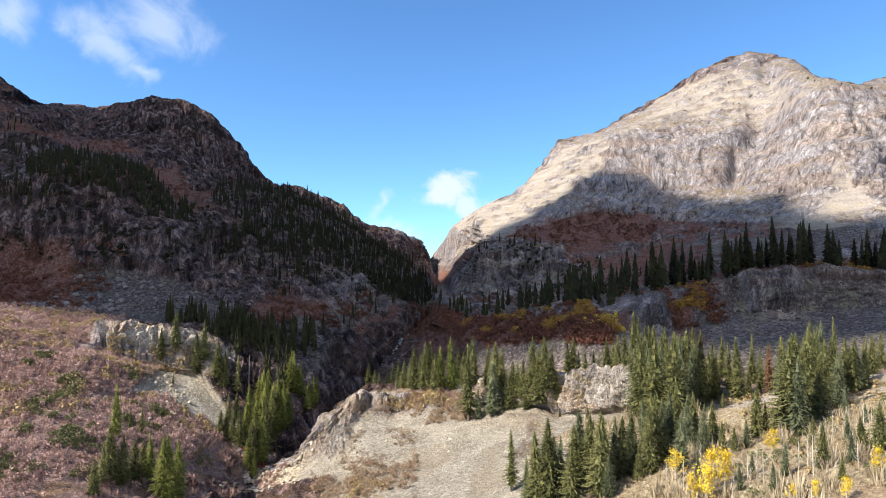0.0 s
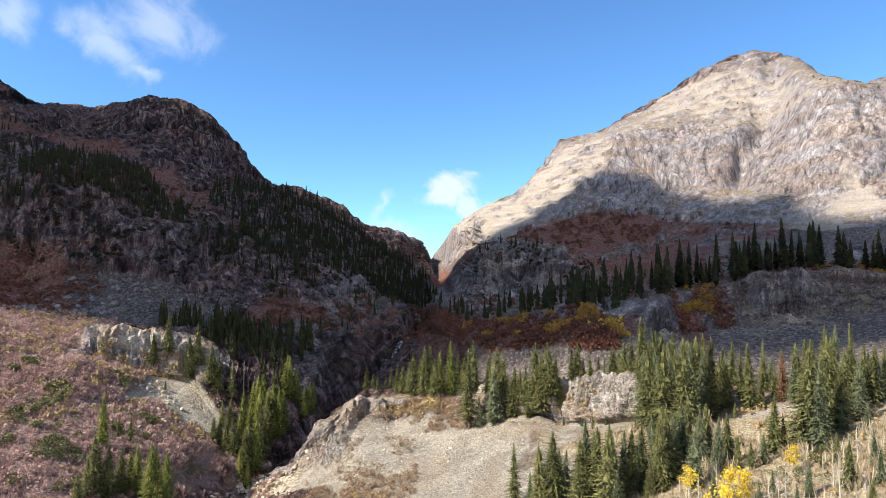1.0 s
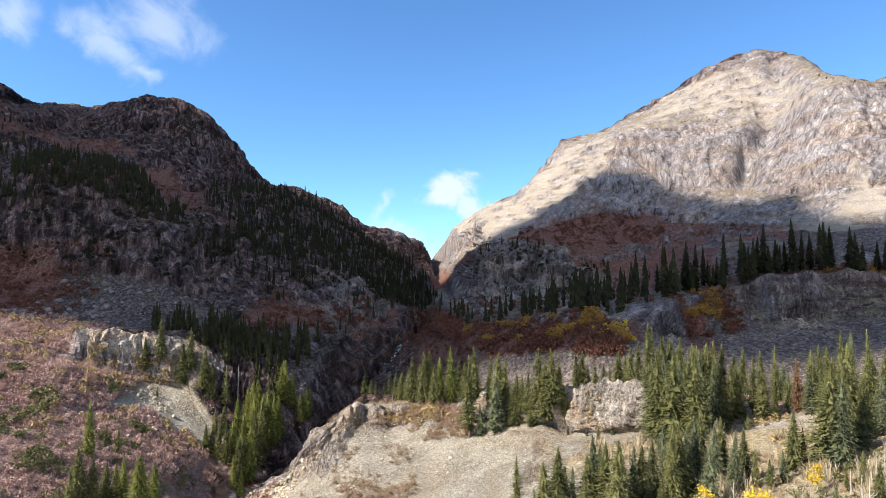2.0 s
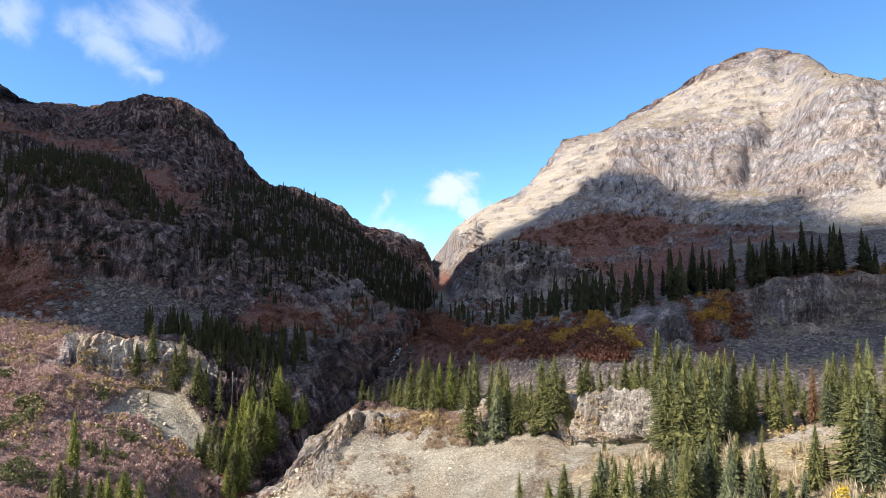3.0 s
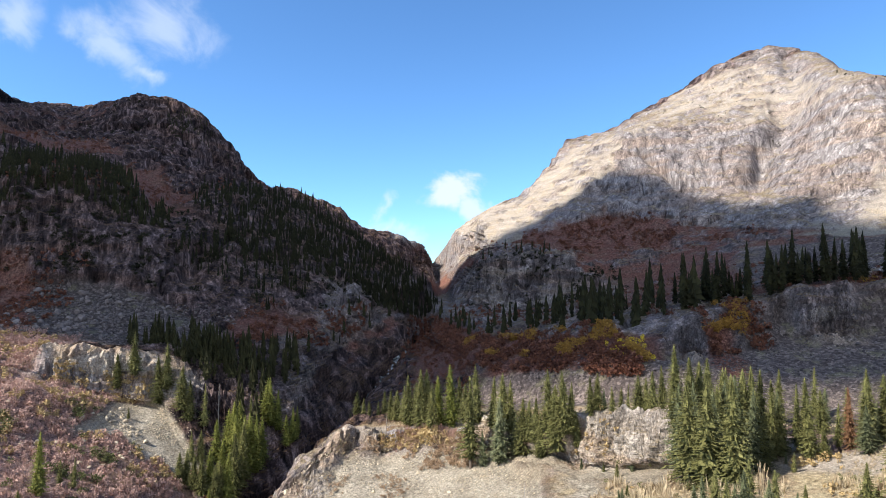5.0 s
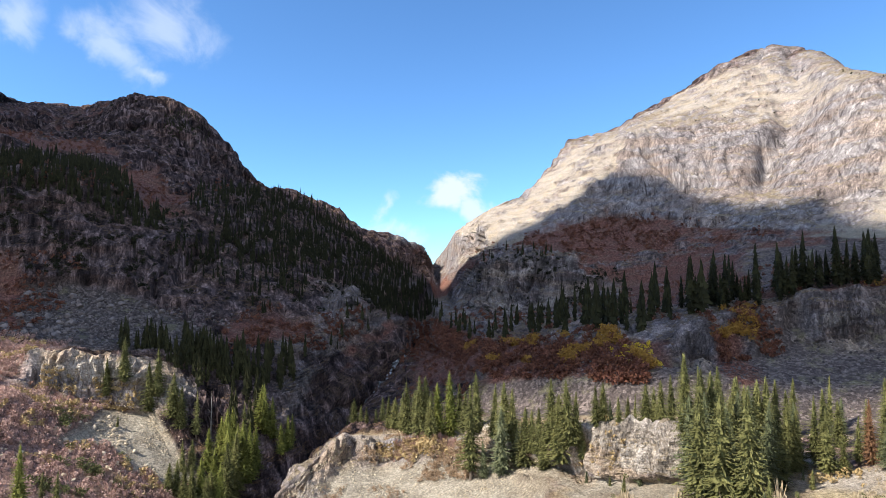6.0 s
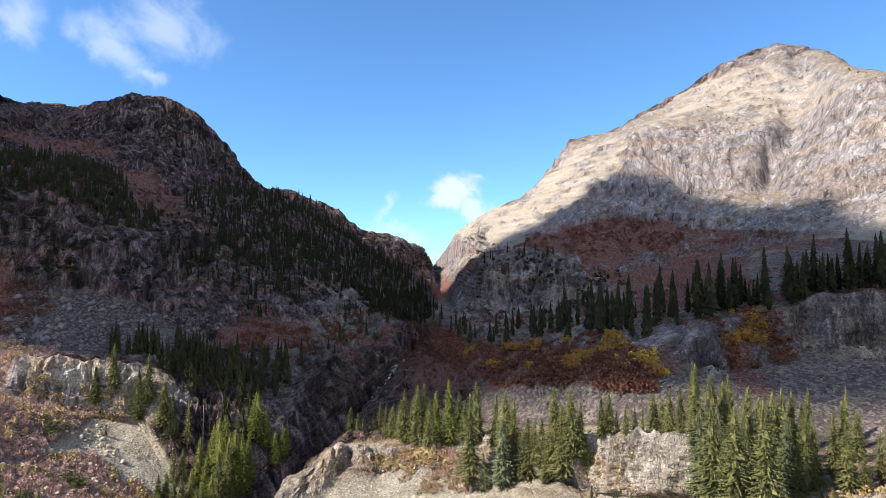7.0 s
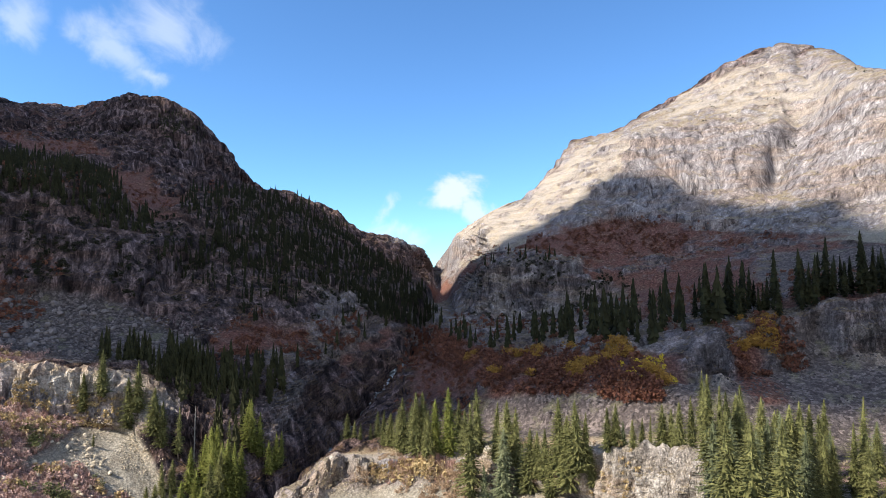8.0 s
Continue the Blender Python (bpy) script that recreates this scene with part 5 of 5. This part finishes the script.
def fallen_log(x, y, turn, length):
    """A bleached trunk lying on the slope."""
    a, b_ = foot(x, y), foot(x + length * math.cos(turn), y + length * math.sin(turn))
    v, f = [], []
    tube(v, f, a + Vector((0, 0, 0.25)), (a + b_) / 2 + Vector((0, 0, 0.4)), 0.17, 0.14, 8)
    tube(v, f, (a + b_) / 2 + Vector((0, 0, 0.4)), b_ + Vector((0, 0, 0.2)), 0.14, 0.08, 8)
    log = tagged(new("fallen_log", raw_mesh("fallen_log", v, f, DEAD_WOOD)), "bleached fallen trunk lying on the stony slope", "log", "fallen logs")
    v, f = [], []
    for k in (0.3, 0.55, 0.75):
        c = a.lerp(b_, k) + Vector((0, 0, 0.35))
        tube(v, f, c, c + Vector((0.3, 0.2, 0.9)), 0.07, 0.03, 5)
    new("stub", raw_mesh("stub", v, f, DEAD_WOOD)).parent = log


for spot in ((108, 247, 0.5, 9), (62, 236, 2.4, 8), (49, 203, 0.9, 6), (100, 206, 0.2, 7)):
    fallen_log(*spot)


# ---- single boulders ----
def boulder(seed, mat):
    """An angular block, one across."""
    rng = random.Random(seed)
    bm = bmesh.new()
    bmesh.ops.create_icosphere(bm, subdivisions=2, radius=0.5)
    cuts = [(Vector((rng.gauss(0, 1), rng.gauss(0, 1), rng.gauss(0, 1))).normalized(), rng.uniform(0.26, 0.4)) for _ in range(9)]
    for q in bm.verts:
        for way, far in cuts:
            over = q.co.dot(way) - far
            if over > 0:
                q.co -= way * over
        q.co += Vector((rng.uniform(-1, 1), rng.uniform(-1, 1), rng.uniform(-1, 1))) * 0.012
    me = bpy.data.meshes.new("boulder")
    bm.to_mesh(me)
    bm.free()
    me.materials.append(mat)
    return me


def set_boulders(label, mat, patches, seed):
    rng = random.Random(seed)
    shapes = [boulder(seed * 7 + k, mat) for k in range(5)]
    for r0, r1, x0, x1, count, s0, s1 in patches:
        for _ in range(count):
            at = on_land(rng.uniform(r0, r1), rng.uniform(x0, x1))
            size = s0 + (s1 - s0) * rng.random() ** 2
            ob = tagged(new("boulder", shapes[rng.randrange(5)]), label, "boulder", "boulders of the talus and creek")
            ob.matrix_basis = Matrix.LocRotScale(Vector(at) + Vector((0, 0, size * 0.12)), Euler((rng.uniform(-0.5, 0.5), rng.uniform(-0.5, 0.5), rng.uniform(0, 6.28))),
                                                 Vector((size * rng.uniform(0.8, 1.4), size, size * rng.uniform(0.6, 1.0))))


set_boulders("large grey angular boulder lying in the shaded talus", STONE_GREY, [(8.4, 10.0, -188, -128, 84, 1.2, 4.2), (9.2, 10.0, -135, -100, 14, 1.6, 3.2), (6.8, 7.8, 60, 150, 12, 1.0, 2.2)], 5)
set_boulders("pale tan boulder lying on the sunny slope", STONE_TAN, [(2.6, 4.0, -60, -46, 12, 1.0, 2.6), (3.0, 5.4, -130, -86, 16, 0.8, 2.0), (2.6, 3.9, -30, 18, 10, 0.7, 1.5)], 6)


# ---- the creek in the gorge ----
def build_creek():
    m, t, b = material("creek water", 0.5)
    pos = wire(t, "ShaderNodeNewGeometry").outputs["Position"]
    n = wire(t, "ShaderNodeTexNoise", {"Vector": pos, "Scale": 0.5, "Detail": 7.0, "Roughness": 0.7}).outputs[0]
    t.links.new(ramp(t, n, [(0.42, (0.03, 0.035, 0.035)), (0.52, (0.16, 0.17, 0.17)), (0.64, (0.5, 0.52, 0.53))]), b.inputs["Base Color"])
    bump = wire(t, "ShaderNodeBump", {"Height": n, "Strength": 0.8, "Distance": 0.4})
    t.links.new(bump.outputs[0], b.inputs["Normal"])
    line = [(-78, 150), (-70, 178), (-64, 203), (-61, 224)] + [(x, y) for x, y, z in LAND["gorge_floor"] if -63 < x < -11.5]
    pts = []
    for (x0, y0), (x1, y1) in zip(line, line[1:]):
        n_step = max(2, int(math.hypot(x1 - x0, y1 - y0) / 2))
        pts += [(x0 + (x1 - x0) * k / n_step, y0 + (y1 - y0) * k / n_step) for k in range(n_step)]
    rng = random.Random(2)
    v, f = [], []
    for k, (x, y) in enumerate(pts):
        tx, ty = (pts[min(k + 1, len(pts) - 1)][0] - pts[max(k - 1, 0)][0], pts[min(k + 1, len(pts) - 1)][1] - pts[max(k - 1, 0)][1])
        ln = math.hypot(tx, ty) or 1.0
        nx, ny = -ty / ln, tx / ln
        sway, half = 0.8 * math.sin(k * 0.45), rng.uniform(1.0, 2.0)
        zs = [foot(x + nx * (sway + d), y + ny * (sway + d)).z for d in (-half, 0, half)]
        z = min(zs) + 0.35
        for d in (-half, 0, half):
            v.append((x + nx * (sway + d), y + ny * (sway + d), z - 0.15 * abs(d)))
        if k:
            c = len(v) - 6
            f += [(c, c + 1, c + 4, c + 3), (c + 1, c + 2, c + 5, c + 4)]
    tagged(new("water", raw_mesh("water", v, f, m, True)), "small white-flecked creek running down the rocky gorge", "creek", kind="structure")


build_creek()
strew("creek_stones", "pale rounded stones along the creek bed", "stones", stone_shape, STONE_TAN, [(2.2, 4.3, -70, -56, 500, 0.4, 1.5, -0.4), (2.4, 3.4, -66, -50, 200, 0.4, 1.2, -0.4)], 14, False)


# ---- the cloud whose shade lies on the middle of the valley ----
CLOUD_HEIGHT = 900.0
# its outline, as its shade would fall on level ground at z = 0
CLOUD_EDGE = [(-466, 363), (-172, 337), (-101, 322), (-67, 311), (-48, 310), (-16, 302), (33, 310), (68, 296), (87, 279), (107, 268), (130, 253), (159, 252),
              (197, 245), (278, 237), (451, 285), (364, 404), (352, 436), (392, 492), (383, 509), (356, 506), (344, 528), (344, 552), (351, 584), (360, 609),
              (343, 634), (315, 645), (284, 636), (234, 610), (196, 617), (152, 628), (98, 667), (12, 742), (-9, 854), (-298, 852), (-577, 648)]


def build_cloud():
    m, t, b = material("cloud", 1.0)
    b.inputs["Base Color"].default_value = (0.85, 0.86, 0.88, 1)
    ball = bmesh.new()
    bmesh.ops.create_icosphere(ball, subdivisions=2, radius=1.0)
    bv = np.array([v.co for v in ball.verts])
    bf = np.array([[v.index for v in f.verts] for f in ball.faces])
    ball.free()
    r = np.random.RandomState(4)
    gx, gy = np.meshgrid(np.arange(-560, 430, 22.0), np.arange(220, 940, 22.0))
    gx, gy = gx.ravel() + r.uniform(-7, 7, gx.size), gy.ravel() + r.uniform(-7, 7, gx.size)
    d = edge_distance(gx, gy, CLOUD_EDGE)
    vs, fs, base = [], [], 0
    shift = SUN_WAY * (CLOUD_HEIGHT / SUN_WAY.z)
    for x, y, k in zip(gx, gy, d):
        if k < 6:
            continue
        size = min(k, 46.0) * r.uniform(0.9, 1.12)
        bump = 1 + 0.16 * fractal(bv * size + np.array([x, y, 0]), size * 0.6, 2)
        v = bv * bump[:, None] * np.array([size, size, size * 0.2])
        rise = r.uniform(-6, 6)
        vs.append(v + np.array([x + shift.x, y + shift.y, CLOUD_HEIGHT + rise]))
        fs.append(bf + base)
        base += len(bv)
    me = raw_mesh("cloud", np.concatenate(vs).tolist(), np.concatenate(fs).tolist(), m, True)
    return tagged(new("cloud", me), "broad flat white cloud drifting over the valley", "cloud", kind="stuff")


build_cloud()
